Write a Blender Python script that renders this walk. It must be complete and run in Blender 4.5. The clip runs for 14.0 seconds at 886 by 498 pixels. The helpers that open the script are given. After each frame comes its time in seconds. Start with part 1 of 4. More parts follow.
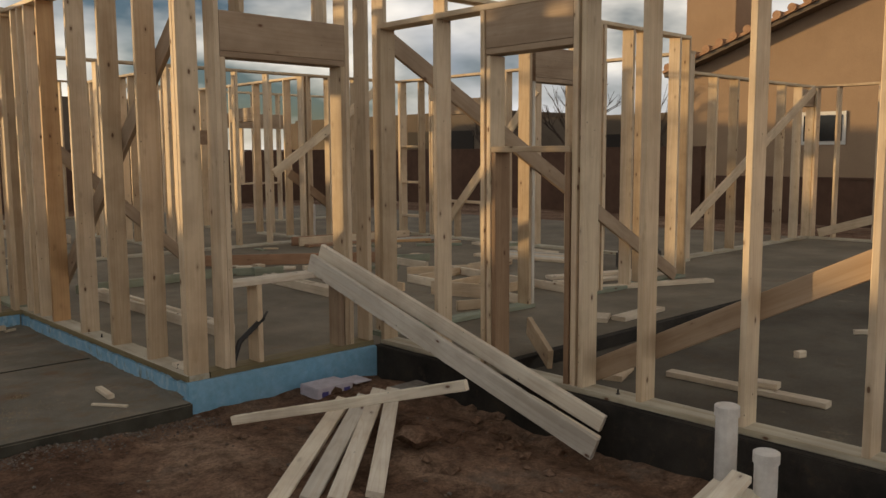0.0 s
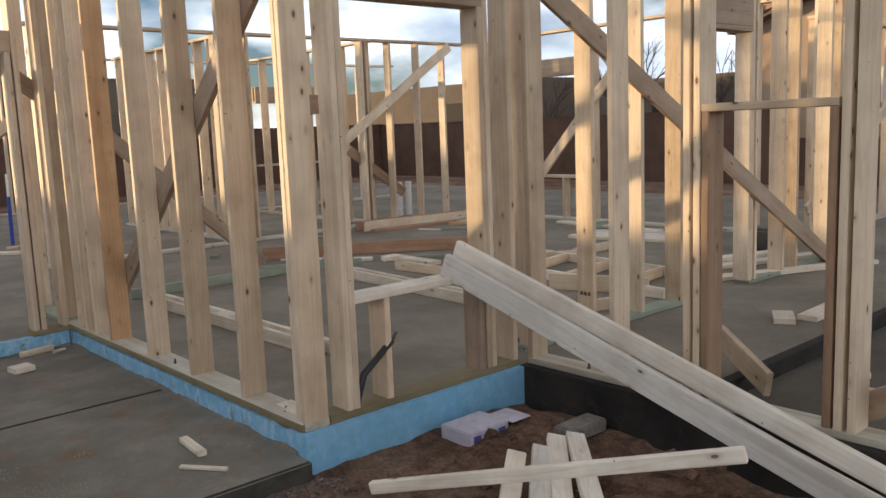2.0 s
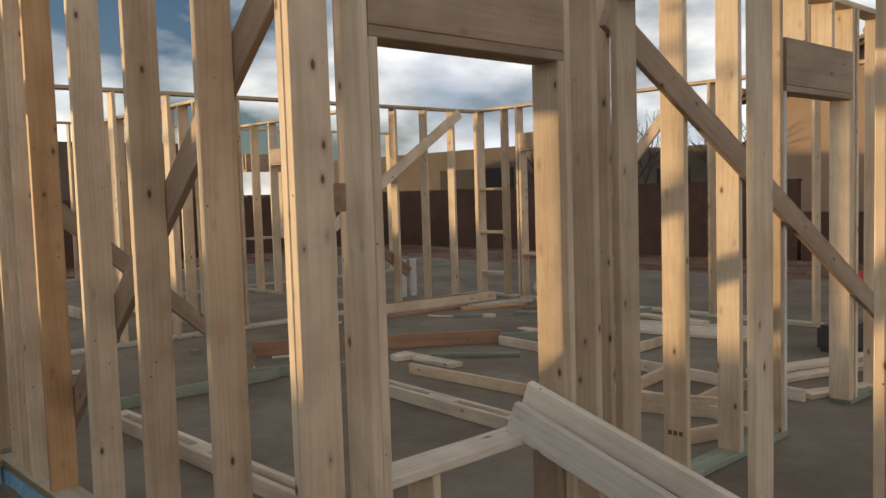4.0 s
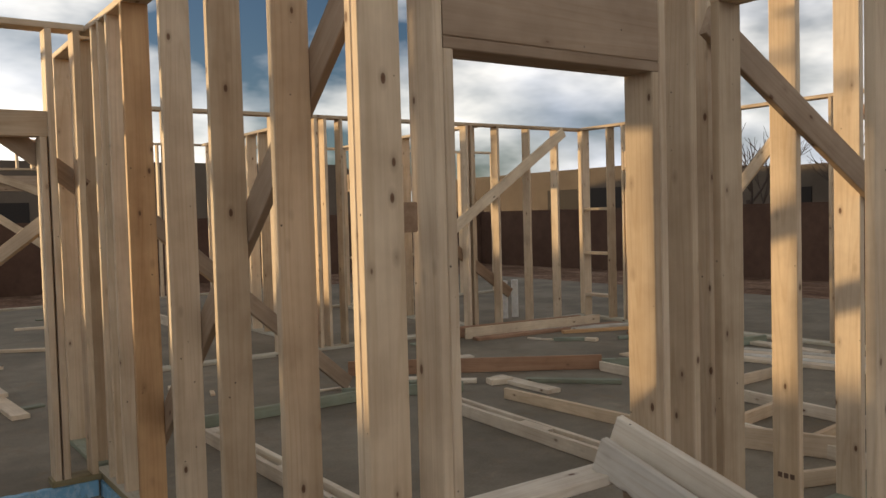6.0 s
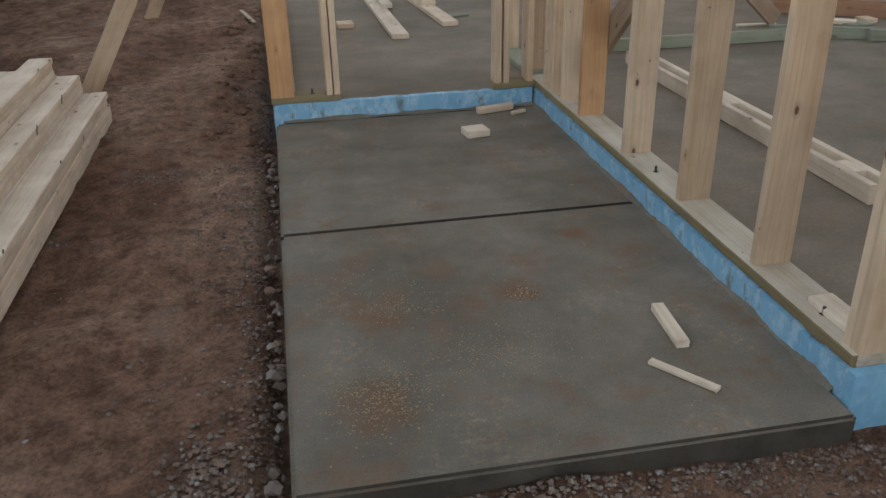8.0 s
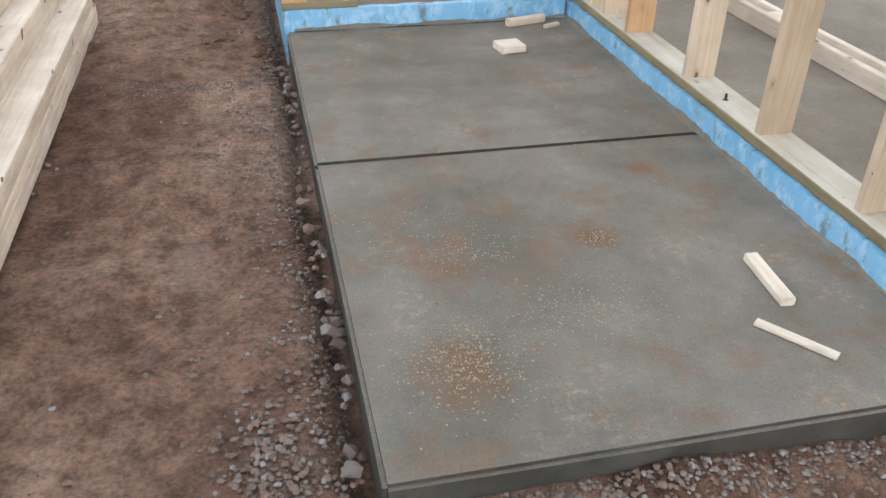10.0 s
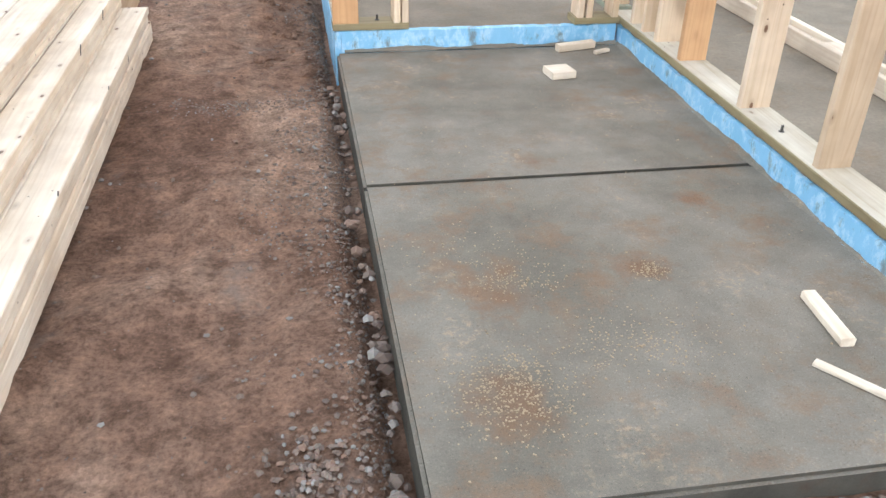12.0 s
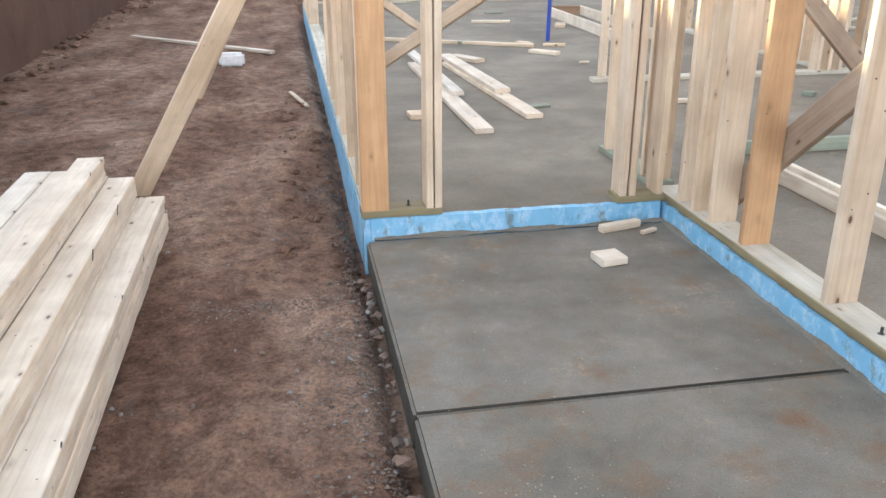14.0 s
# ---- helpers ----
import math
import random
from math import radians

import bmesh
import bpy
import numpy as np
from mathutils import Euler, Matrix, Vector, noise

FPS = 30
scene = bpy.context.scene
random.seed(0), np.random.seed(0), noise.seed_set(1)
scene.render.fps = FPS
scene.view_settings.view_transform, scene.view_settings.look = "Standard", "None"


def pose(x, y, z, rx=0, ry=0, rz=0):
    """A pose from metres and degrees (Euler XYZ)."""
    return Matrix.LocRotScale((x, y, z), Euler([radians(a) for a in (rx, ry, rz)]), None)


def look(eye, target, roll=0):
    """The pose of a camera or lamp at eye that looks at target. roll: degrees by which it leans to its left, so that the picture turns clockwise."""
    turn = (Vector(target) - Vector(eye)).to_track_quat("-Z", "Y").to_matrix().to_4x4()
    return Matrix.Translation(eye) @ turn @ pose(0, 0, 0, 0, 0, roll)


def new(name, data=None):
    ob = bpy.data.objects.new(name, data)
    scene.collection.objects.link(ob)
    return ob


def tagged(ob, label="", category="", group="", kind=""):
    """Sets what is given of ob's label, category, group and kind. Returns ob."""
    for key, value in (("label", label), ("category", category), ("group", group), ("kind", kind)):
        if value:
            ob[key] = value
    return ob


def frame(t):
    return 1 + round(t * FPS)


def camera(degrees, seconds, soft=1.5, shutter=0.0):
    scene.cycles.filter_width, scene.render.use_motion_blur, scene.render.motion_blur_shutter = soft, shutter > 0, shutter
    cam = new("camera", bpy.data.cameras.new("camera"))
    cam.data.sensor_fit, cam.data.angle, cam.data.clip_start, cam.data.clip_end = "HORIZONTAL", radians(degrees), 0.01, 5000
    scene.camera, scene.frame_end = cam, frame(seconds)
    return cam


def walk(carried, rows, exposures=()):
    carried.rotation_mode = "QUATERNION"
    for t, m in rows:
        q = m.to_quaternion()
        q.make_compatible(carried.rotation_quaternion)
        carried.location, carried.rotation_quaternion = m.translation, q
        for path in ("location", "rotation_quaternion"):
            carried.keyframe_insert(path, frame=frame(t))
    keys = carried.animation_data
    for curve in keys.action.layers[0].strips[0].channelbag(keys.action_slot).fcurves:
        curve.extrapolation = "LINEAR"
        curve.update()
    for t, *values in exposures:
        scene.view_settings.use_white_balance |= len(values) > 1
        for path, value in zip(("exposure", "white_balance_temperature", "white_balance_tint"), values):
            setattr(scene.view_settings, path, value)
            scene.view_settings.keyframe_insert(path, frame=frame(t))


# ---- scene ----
cam = camera(55.9, 14.0)
METRES, EYE, TILT, LEAN, TURN = 4.96, 1.55, 0.0, 0.0, -43.4
ROWS = [
    (0.0, 0.0, 0.0, 0.0, -0.04, -6.51, 0.32),
    (0.5, -0.0301, 0.0431, -0.0055, 5.88, -6.85, -0.69),
    (1.0, -0.0663, 0.1192, 0.0001, 5.83, -5.86, -0.07),
    (1.5, -0.1161, 0.19, -0.0067, 2.3, -8.16, 0.41),
    (2.0, -0.1639, 0.2787, -0.0035, 1.4, -8.31, 2.22),
    (4.5, -0.2246, 0.567, 0.0265, 1.15, -2.9, 1.38),
    (5.0, -0.2142, 0.5732, 0.0256, 3.93, -2.49, 1.57),
    (5.5, -0.213, 0.5746, 0.0259, 4.8, -1.99, 1.35),
    (6.0, -0.2143, 0.5777, 0.0236, 8.03, -2.4, 1.55),
    (6.5, -0.2187, 0.5822, 0.0185, 13.87, -4.47, 1.6),
    (7.0, -0.2308, 0.5845, 0.0116, 24.1, -9.47, 2.31),
    (7.5, -0.2531, 0.5782, -0.0008, 30.89, -15.99, 0.21),
    (8.0, -0.3055, 0.5682, -0.0053, 32.53, -25.97, 1.09),
    (10.5, -0.4097, 0.5923, -0.0185, 30.49, -32.36, -1.2),
    (11.0, -0.4081, 0.5843, -0.0163, 32.92, -31.66, -1.4),
    (11.5, -0.4126, 0.5844, -0.0159, 33.91, -30.9, -1.72),
    (12.0, -0.4168, 0.5914, -0.0163, 33.62, -31.07, -1.28),
    (12.5, -0.4189, 0.5957, -0.0185, 33.52, -31.76, -0.79),
    (13.0, -0.4388, 0.6081, -0.0207, 34.22, -32.66, -1.98),
    (13.5, -0.4693, 0.6175, -0.012, 32.62, -29.02, -0.72),
    (14.0, -0.5046, 0.6518, 0.0005, 33.03, -21.62, 0.14),
]

EXPO = [(0.0, -0.25, 6920, 10), (0.6, 0.21, 6170, 10), (1.5, 0.18, 6250, 10), (2.0, 0.56, 5800, 10), (4.5, -0.07, 6350, 10), (6.0, -0.06, 6400, 10), (6.5, -0.06, 7150, 10), (7.5, 0.35, 5780, 8), (8.1, 0.75, 5780, 8), (10.4, 2.15, 5570, 8), (11.0, 2.33, 5620, 8), (13.5, 2.38, 5570, 8), (14.0, 2.01, 5420, 8)]
walk(cam, [(t, pose(0, 0, EYE, TILT, LEAN, TURN) @ pose(METRES * x, METRES * y, METRES * z, 90 + pitch, roll, yaw)) for t, x, y, z, yaw, pitch, roll in ROWS], EXPO)

# ---- sky, sun ----
SUN_YAW, SUN_UP = 29.0, 3.3     # degrees from +y towards -x; height
world = bpy.data.worlds.new("evening_sky")
scene.world = world
world.use_nodes = True
wn, wl = world.node_tree.nodes, world.node_tree.links
wn.clear()
w_out, w_bg = wn.new("ShaderNodeOutputWorld"), wn.new("ShaderNodeBackground")
sky = wn.new("ShaderNodeTexSky")
sky.sky_type, sky.sun_disc = "NISHITA", False
sky.sun_elevation, sky.sun_rotation = radians(SUN_UP + 9), radians(-SUN_YAW)
sky.dust_density, sky.ozone_density = 0.6, 3.0
w_tc, w_map, w_noise, w_ramp = (wn.new("ShaderNode" + k) for k in ("TexCoord", "Mapping", "TexNoise", "ValToRGB"))
w_map.inputs["Scale"].default_value = (1.0, 1.0, 2.4)
w_map.inputs["Location"].default_value = (0.35, 0.2, 0.1)
w_noise.inputs["Scale"].default_value, w_noise.inputs["Detail"].default_value, w_noise.inputs["Roughness"].default_value = 1.9, 6.0, 0.52
w_ramp.color_ramp.elements[0].position, w_ramp.color_ramp.elements[1].position = 0.39, 0.57
w_mix, w_shade = wn.new("ShaderNodeMixRGB"), wn.new("ShaderNodeTexNoise")
w_shade.inputs["Scale"].default_value, w_shade.inputs["Detail"].default_value = 2.6, 4.0
w_cloud = wn.new("ShaderNodeValToRGB")
w_cloud.color_ramp.elements[0].color, w_cloud.color_ramp.elements[0].position = (11.5, 13.0, 16.5, 1), 0.30
w_cloud.color_ramp.elements[1].color, w_cloud.color_ramp.elements[1].position = (36.0, 34.0, 31.0, 1), 0.55
wl.new(w_tc.outputs["Generated"], w_map.inputs["Vector"])
wl.new(w_map.outputs["Vector"], w_noise.inputs["Vector"])
wl.new(w_map.outputs["Vector"], w_shade.inputs["Vector"])
wl.new(w_noise.outputs["Fac"], w_ramp.inputs["Fac"])
wl.new(w_shade.outputs["Fac"], w_cloud.inputs["Fac"])
wl.new(w_ramp.outputs["Color"], w_mix.inputs["Fac"])
wl.new(sky.outputs["Color"], w_mix.inputs["Color1"])
wl.new(w_cloud.outputs["Color"], w_mix.inputs["Color2"])
# towards evening the sky is brightest low down and falls off overhead
w_xyz, w_fall, w_dim = (wn.new("ShaderNode" + k) for k in ("SeparateXYZ", "ValToRGB", "MixRGB"))
w_fall.color_ramp.elements[0].color, w_fall.color_ramp.elements[0].position = (1, 1, 1, 1), 0.28
w_fall.color_ramp.elements[1].color, w_fall.color_ramp.elements[1].position = (0.4, 0.4, 0.4, 1), 0.62
w_dim.blend_type = "MULTIPLY"
w_dim.inputs["Fac"].default_value = 1.0
wl.new(w_tc.outputs["Generated"], w_xyz.inputs["Vector"])
wl.new(w_xyz.outputs["Z"], w_fall.inputs["Fac"])
wl.new(w_mix.outputs["Color"], w_dim.inputs["Color1"])
wl.new(w_fall.outputs["Color"], w_dim.inputs["Color2"])
wl.new(w_dim.outputs["Color"], w_bg.inputs["Color"])
w_bg.inputs["Strength"].default_value = 0.05
wl.new(w_bg.outputs["Background"], w_out.inputs["Surface"])

sun = new("sun", bpy.data.lights.new("sun", "SUN"))
sun.data.energy, sun.data.angle, sun.data.color = 5.0, radians(0.8), (1.0, 0.68, 0.34)
sun_way = Vector((-math.sin(radians(SUN_YAW)) * math.cos(radians(SUN_UP)), math.cos(radians(SUN_YAW)) * math.cos(radians(SUN_UP)), math.sin(radians(SUN_UP))))
sun.matrix_world = look(sun_way * 40, (0, 0, 0))


# ---- materials ----
def material(name, rough=0.8, metal=0.0):
    m = bpy.data.materials.new(name)
    m.use_nodes = True
    n, l = m.node_tree.nodes, m.node_tree.links
    b = n["Principled BSDF"]
    b.inputs["Roughness"].default_value, b.inputs["Metallic"].default_value = rough, metal
    return m, n, l, b


def ramp(n, stops):
    r = n.new("ShaderNodeValToRGB")
    e = r.color_ramp.elements
    while len(e) < len(stops):
        e.new(0.5)
    for k, (p, c) in zip(e, stops):
        k.position, k.color = p, (*c, 1)
    return r


def tex(n, l, kind, vector, scale, detail=3.0, rough=0.5):
    t = n.new(kind)
    t.inputs["Scale"].default_value = scale
    if "Detail" in t.inputs:
        t.inputs["Detail"].default_value, t.inputs["Roughness"].default_value = (0.0 if "Voronoi" in kind else detail), rough
    l.new(vector, t.inputs["Vector"])
    return t


def mixed(n, l, how, fac, a, b):
    m = n.new("ShaderNodeMixRGB")
    m.blend_type = how
    for socket, v in zip(m.inputs, (fac, a, b)):
        if isinstance(v, (int, float)):
            socket.default_value = v
        elif isinstance(v, tuple):
            socket.default_value = (*v, 1)
        else:
            l.new(v, socket)
    return m.outputs["Color"]


def bump(n, l, b, height, strength, distance):
    k = n.new("ShaderNodeBump")
    k.inputs["Strength"].default_value, k.inputs["Distance"].default_value = strength, distance
    l.new(height, k.inputs["Height"])
    l.new(k.outputs["Normal"], b.inputs["Normal"])


def wood(name, pale, dark, knot=(0.12, 0.055, 0.025), vary=0.35, grey=0.0):
    """Sawn softwood: grain along local x, rings, knots, blotches and a tone of its own for each board."""
    m, n, l, b = material(name, 0.72)
    tc, info = n.new("ShaderNodeTexCoord"), n.new("ShaderNodeObjectInfo")
    off = n.new("ShaderNodeVectorMath")
    off.operation = "SCALE"
    off.inputs[0].default_value = (7.3, 3.1, 5.7)
    l.new(info.outputs["Random"], off.inputs["Scale"])
    add = n.new("ShaderNodeVectorMath")
    l.new(tc.outputs["Object"], add.inputs[0])
    l.new(off.outputs[0], add.inputs[1])
    mp = n.new("ShaderNodeMapping")
    mp.inputs["Scale"].default_value = (0.045, 1.0, 1.0)
    l.new(add.outputs[0], mp.inputs["Vector"])
    grain = tex(n, l, "ShaderNodeTexNoise", mp.outputs["Vector"], 70, 6, 0.62)
    rings = tex(n, l, "ShaderNodeTexNoise", mp.outputs["Vector"], 17, 3, 0.5)
    blotch = tex(n, l, "ShaderNodeTexNoise", add.outputs[0], 3.0, 4, 0.6)
    r1 = ramp(n, [(0.30, dark), (0.5, tuple((p * 2 + d) / 3 for p, d in zip(pale, dark))), (0.66, pale)])
    l.new(rings.outputs["Fac"], r1.inputs["Fac"])
    g1 = ramp(n, [(0.3, (0.72, 0.66, 0.58)), (0.62, (1.06, 1.06, 1.06))])
    l.new(grain.outputs["Fac"], g1.inputs["Fac"])
    col = mixed(n, l, "MULTIPLY", 0.32, r1.outputs["Color"], g1.outputs["Color"])
    arcs = n.new("ShaderNodeMapping")
    arcs.inputs["Scale"].default_value = (0.05, 1.0, 1.0)
    l.new(add.outputs[0], arcs.inputs["Vector"])
    field = tex(n, l, "ShaderNodeTexNoise", arcs.outputs["Vector"], 7.0, 1.5, 0.4)
    wave = n.new("ShaderNodeMath")
    wave.operation = "MULTIPLY"
    wave.inputs[1].default_value = 95.0
    l.new(field.outputs["Fac"], wave.inputs[0])
    sine = n.new("ShaderNodeMath")
    sine.operation = "SINE"
    l.new(wave.outputs[0], sine.inputs[0])
    g3 = ramp(n, [(0.0, (1.03, 1.03, 1.03)), (0.6, (1, 0.99, 0.98)), (1.0, (0.80, 0.71, 0.60))])
    l.new(sine.outputs[0], g3.inputs["Fac"])
    col = mixed(n, l, "MULTIPLY", 0.28, col, g3.outputs["Color"])
    g2 = ramp(n, [(0.34, (0.78, 0.74, 0.70)), (0.6, (1.05, 1.04, 1.02))])
    l.new(blotch.outputs["Fac"], g2.inputs["Fac"])
    col = mixed(n, l, "MULTIPLY", 0.8, col, g2.outputs["Color"])
    mk = n.new("ShaderNodeMapping")
    mk.inputs["Scale"].default_value = (0.5, 1.0, 1.0)
    l.new(add.outputs[0], mk.inputs["Vector"])
    kn = tex(n, l, "ShaderNodeTexVoronoi", mk.outputs["Vector"], 12)
    k1 = ramp(n, [(0.0, (1, 1, 1)), (0.085, (0.9, 0.9, 0.9)), (0.11, (0.28, 0.28, 0.28)), (0.24, (0, 0, 0))])
    l.new(kn.outputs["Distance"], k1.inputs["Fac"])
    few = ramp(n, [(0.50, (0, 0, 0)), (0.56, (1, 1, 1))])
    l.new(kn.outputs["Color"], few.inputs["Fac"])
    col = mixed(n, l, "MIX", mixed(n, l, "MULTIPLY", 1.0, k1.outputs["Color"], few.outputs["Color"]), col, knot)
    nail = tex(n, l, "ShaderNodeTexVoronoi", add.outputs[0], 13)
    k2 = ramp(n, [(0.0, (0.85, 0.85, 0.85)), (0.045, (0.8, 0.8, 0.8)), (0.06, (0, 0, 0))])
    l.new(nail.outputs["Distance"], k2.inputs["Fac"])
    some = ramp(n, [(0.44, (0, 0, 0)), (0.50, (1, 1, 1))])
    l.new(nail.outputs["Color"], some.inputs["Fac"])
    col = mixed(n, l, "MIX", mixed(n, l, "MULTIPLY", 1.0, k2.outputs["Color"], some.outputs["Color"]), col, (0.035, 0.025, 0.02))
    tone = ramp(n, [(0.0, (1 - vary, 1 - vary * 1.18, 1 - vary * 1.4)), (0.45, (1, 1, 1)), (0.8, (1.0, 0.96, 0.9)), (1.0, (1.08, 1.1, 1.1))])
    l.new(info.outputs["Random"], tone.inputs["Fac"])
    col = mixed(n, l, "MULTIPLY", 1.0, col, tone.outputs["Color"])
    if grey:
        col = mixed(n, l, "MIX", grey, col, (0.42, 0.42, 0.40))
    l.new(col, b.inputs["Base Color"])
    bump(n, l, b, grain.outputs["Fac"], 0.35, 0.002)
    return m


PINE = wood("pine_stud", (0.68, 0.575, 0.44), (0.60, 0.49, 0.36), vary=0.30)
PINE_PALE = wood("fresh_pine_board", (0.75, 0.69, 0.59), (0.66, 0.585, 0.475), vary=0.14)
PINE_FRESH = wood("new_white_pine", (0.84, 0.80, 0.72), (0.77, 0.71, 0.61), vary=0.08)
PINE_ORANGE = wood("orange_fir", (0.60, 0.39, 0.21), (0.50, 0.30, 0.15), vary=0.12)
PINE_BROWN = wood("brown_fir", (0.33, 0.225, 0.145), (0.25, 0.16, 0.10), vary=0.15)
PINE_RED = wood("reddish_fir", (0.40, 0.25, 0.165), (0.32, 0.19, 0.12), vary=0.12)
HEADER_WOOD = wood("header_fir", (0.40, 0.31, 0.23), (0.32, 0.235, 0.165), vary=0.12)
GREY_WOOD = wood("weathered_pine", (0.68, 0.67, 0.635), (0.57, 0.555, 0.52), vary=0.12)
GREEN_WOOD = wood("treated_pine", (0.30, 0.345, 0.285), (0.215, 0.255, 0.205), vary=0.2)
TREATED = wood("treated_sill", (0.27, 0.23, 0.13), (0.19, 0.155, 0.085), vary=0.1)
PLATE_WOOD = wood("sill_plate_pine", (0.58, 0.57, 0.50), (0.46, 0.42, 0.32), vary=0.12)


def stained(name, base, second, spots, rough=0.85, scale=1.0, pale=None, fine=0.5, relief=0.004, rust=0.54):
    m, n, l, b = material(name, rough)
    b.inputs["Specular IOR Level"].default_value = 0.15
    at = n.new("ShaderNodeTexCoord").outputs["Object"]
    big = tex(n, l, "ShaderNodeTexNoise", at, 1.6 * scale, 5, 0.6)
    mid = tex(n, l, "ShaderNodeTexNoise", at, (7 if rust > 0.53 else 4.2) * scale, 7, 0.72)
    small = tex(n, l, "ShaderNodeTexNoise", at, 90 * scale, 4, 0.7)
    r = ramp(n, [(0.36, base), (0.64, second)])
    l.new(big.outputs["Fac"], r.inputs["Fac"])
    col = r.outputs["Color"]
    if spots:
        s = ramp(n, [(rust, (0, 0, 0)), (rust + 0.17, (0.8, 0.8, 0.8))])
        l.new(mid.outputs["Fac"], s.inputs["Fac"])
        col = mixed(n, l, "MIX", s.outputs["Color"], col, spots)
    if pale:
        p2 = tex(n, l, "ShaderNodeTexNoise", at, 3.1 * scale, 8, 0.75)
        s2 = ramp(n, [(0.62, (0, 0, 0)), (0.72, (0.7, 0.7, 0.7))])
        l.new(p2.outputs["Fac"], s2.inputs["Fac"])
        col = mixed(n, l, "MIX", s2.outputs["Color"], col, pale)
    mott = tex(n, l, "ShaderNodeTexNoise", at, 5.5 * scale, 8, 0.7)
    gm = ramp(n, [(0.34, (0.74, 0.73, 0.71)), (0.66, (1.24, 1.24, 1.22))])
    l.new(mott.outputs["Fac"], gm.inputs["Fac"])
    col = mixed(n, l, "MULTIPLY", 0.4 if spots else 0.15, col, gm.outputs["Color"])
    g = ramp(n, [(0.3, (0.72, 0.72, 0.72)), (0.7, (1.18, 1.18, 1.18))])
    l.new(small.outputs["Fac"], g.inputs["Fac"])
    col = mixed(n, l, "MULTIPLY", fine, col, g.outputs["Color"])
    l.new(col, b.inputs["Base Color"])
    bump(n, l, b, small.outputs["Fac"], 0.5, relief)
    return m


def broomed(name):
    """Weathered porch concrete: clouded grey, ragged rust stains, pale crumbs, dark specks and pits."""
    m, n, l, b = material(name, 0.85)
    b.inputs["Specular IOR Level"].default_value = 0.15
    at = n.new("ShaderNodeTexCoord").outputs["Object"]
    layers = (("big", 1.3, 6, 0.6), ("cloud", 5.0, 9, 0.68), ("rust", 4.6, 10, 0.74), ("where", 0.9, 3, 0.5), ("crumb", 34, 5, 0.7), ("patch", 2.6, 6, 0.65), ("speck", 120, 3, 0.7), ("fine", 260, 3, 0.7))
    f = {k: tex(n, l, "ShaderNodeTexNoise", at, sc, de, ro).outputs["Fac"] for k, sc, de, ro in layers}

    def graded(key, stops):
        r = ramp(n, [(p, (v, v, v) if isinstance(v, (int, float)) else v) for p, v in stops])
        l.new(f[key], r.inputs["Fac"])
        return r.outputs["Color"]

    col = graded("big", [(0.34, (0.145, 0.133, 0.108)), (0.64, (0.222, 0.206, 0.174))])
    col = mixed(n, l, "MULTIPLY", 0.5, col, graded("cloud", [(0.30, (0.66, 0.65, 0.63)), (0.5, 1.0), (0.68, (1.28, 1.27, 1.24))]))
    stain = mixed(n, l, "MULTIPLY", 1.0, graded("rust", [(0.49, 0.0), (0.58, 0.42), (0.70, 0.85)]), graded("where", [(0.40, 0.3), (0.54, 1.0)]))
    col = mixed(n, l, "MIX", stain, col, (0.195, 0.125, 0.074))
    for x, y, r in ((1.10, 5.66, 0.30), (1.60, 5.74, 0.20), (1.00, 5.18, 0.30), (1.42, 6.62, 0.24), (1.95, 6.2, 0.16)):
        reach = n.new("ShaderNodeVectorMath")
        reach.operation = "DISTANCE"
        l.new(at, reach.inputs[0])
        reach.inputs[1].default_value = (x, y, 0)
        near = n.new("ShaderNodeMath")
        near.operation = "MULTIPLY_ADD"
        near.inputs[1].default_value = -0.5 / r
        l.new(reach.outputs["Value"], near.inputs[0])
        l.new(f["rust"], near.inputs[2])
        edge = ramp(n, [(0.24, (0, 0, 0)), (0.48, (0.8, 0.8, 0.8))])
        l.new(near.outputs[0], edge.inputs["Fac"])
        col = mixed(n, l, "MIX", edge.outputs["Color"], col, (0.178, 0.112, 0.068))
    pale = mixed(n, l, "MULTIPLY", 1.0, graded("crumb", [(0.51, 0.0), (0.58, 0.75)]), graded("patch", [(0.56, 0.0), (0.66, 0.8)]))
    col = mixed(n, l, "MIX", pale, col, (0.34, 0.265, 0.175))
    col = mixed(n, l, "MULTIPLY", 0.9, col, graded("speck", [(0.30, (0.55, 0.54, 0.52)), (0.40, 1.0), (0.58, 1.0), (0.66, (1.35, 1.35, 1.32))]))
    col = mixed(n, l, "MULTIPLY", 0.6, col, graded("fine", [(0.3, 0.7), (0.7, 1.25)]))
    l.new(col, b.inputs["Base Color"])
    bump(n, l, b, f["fine"], 0.3, 0.002)
    return m


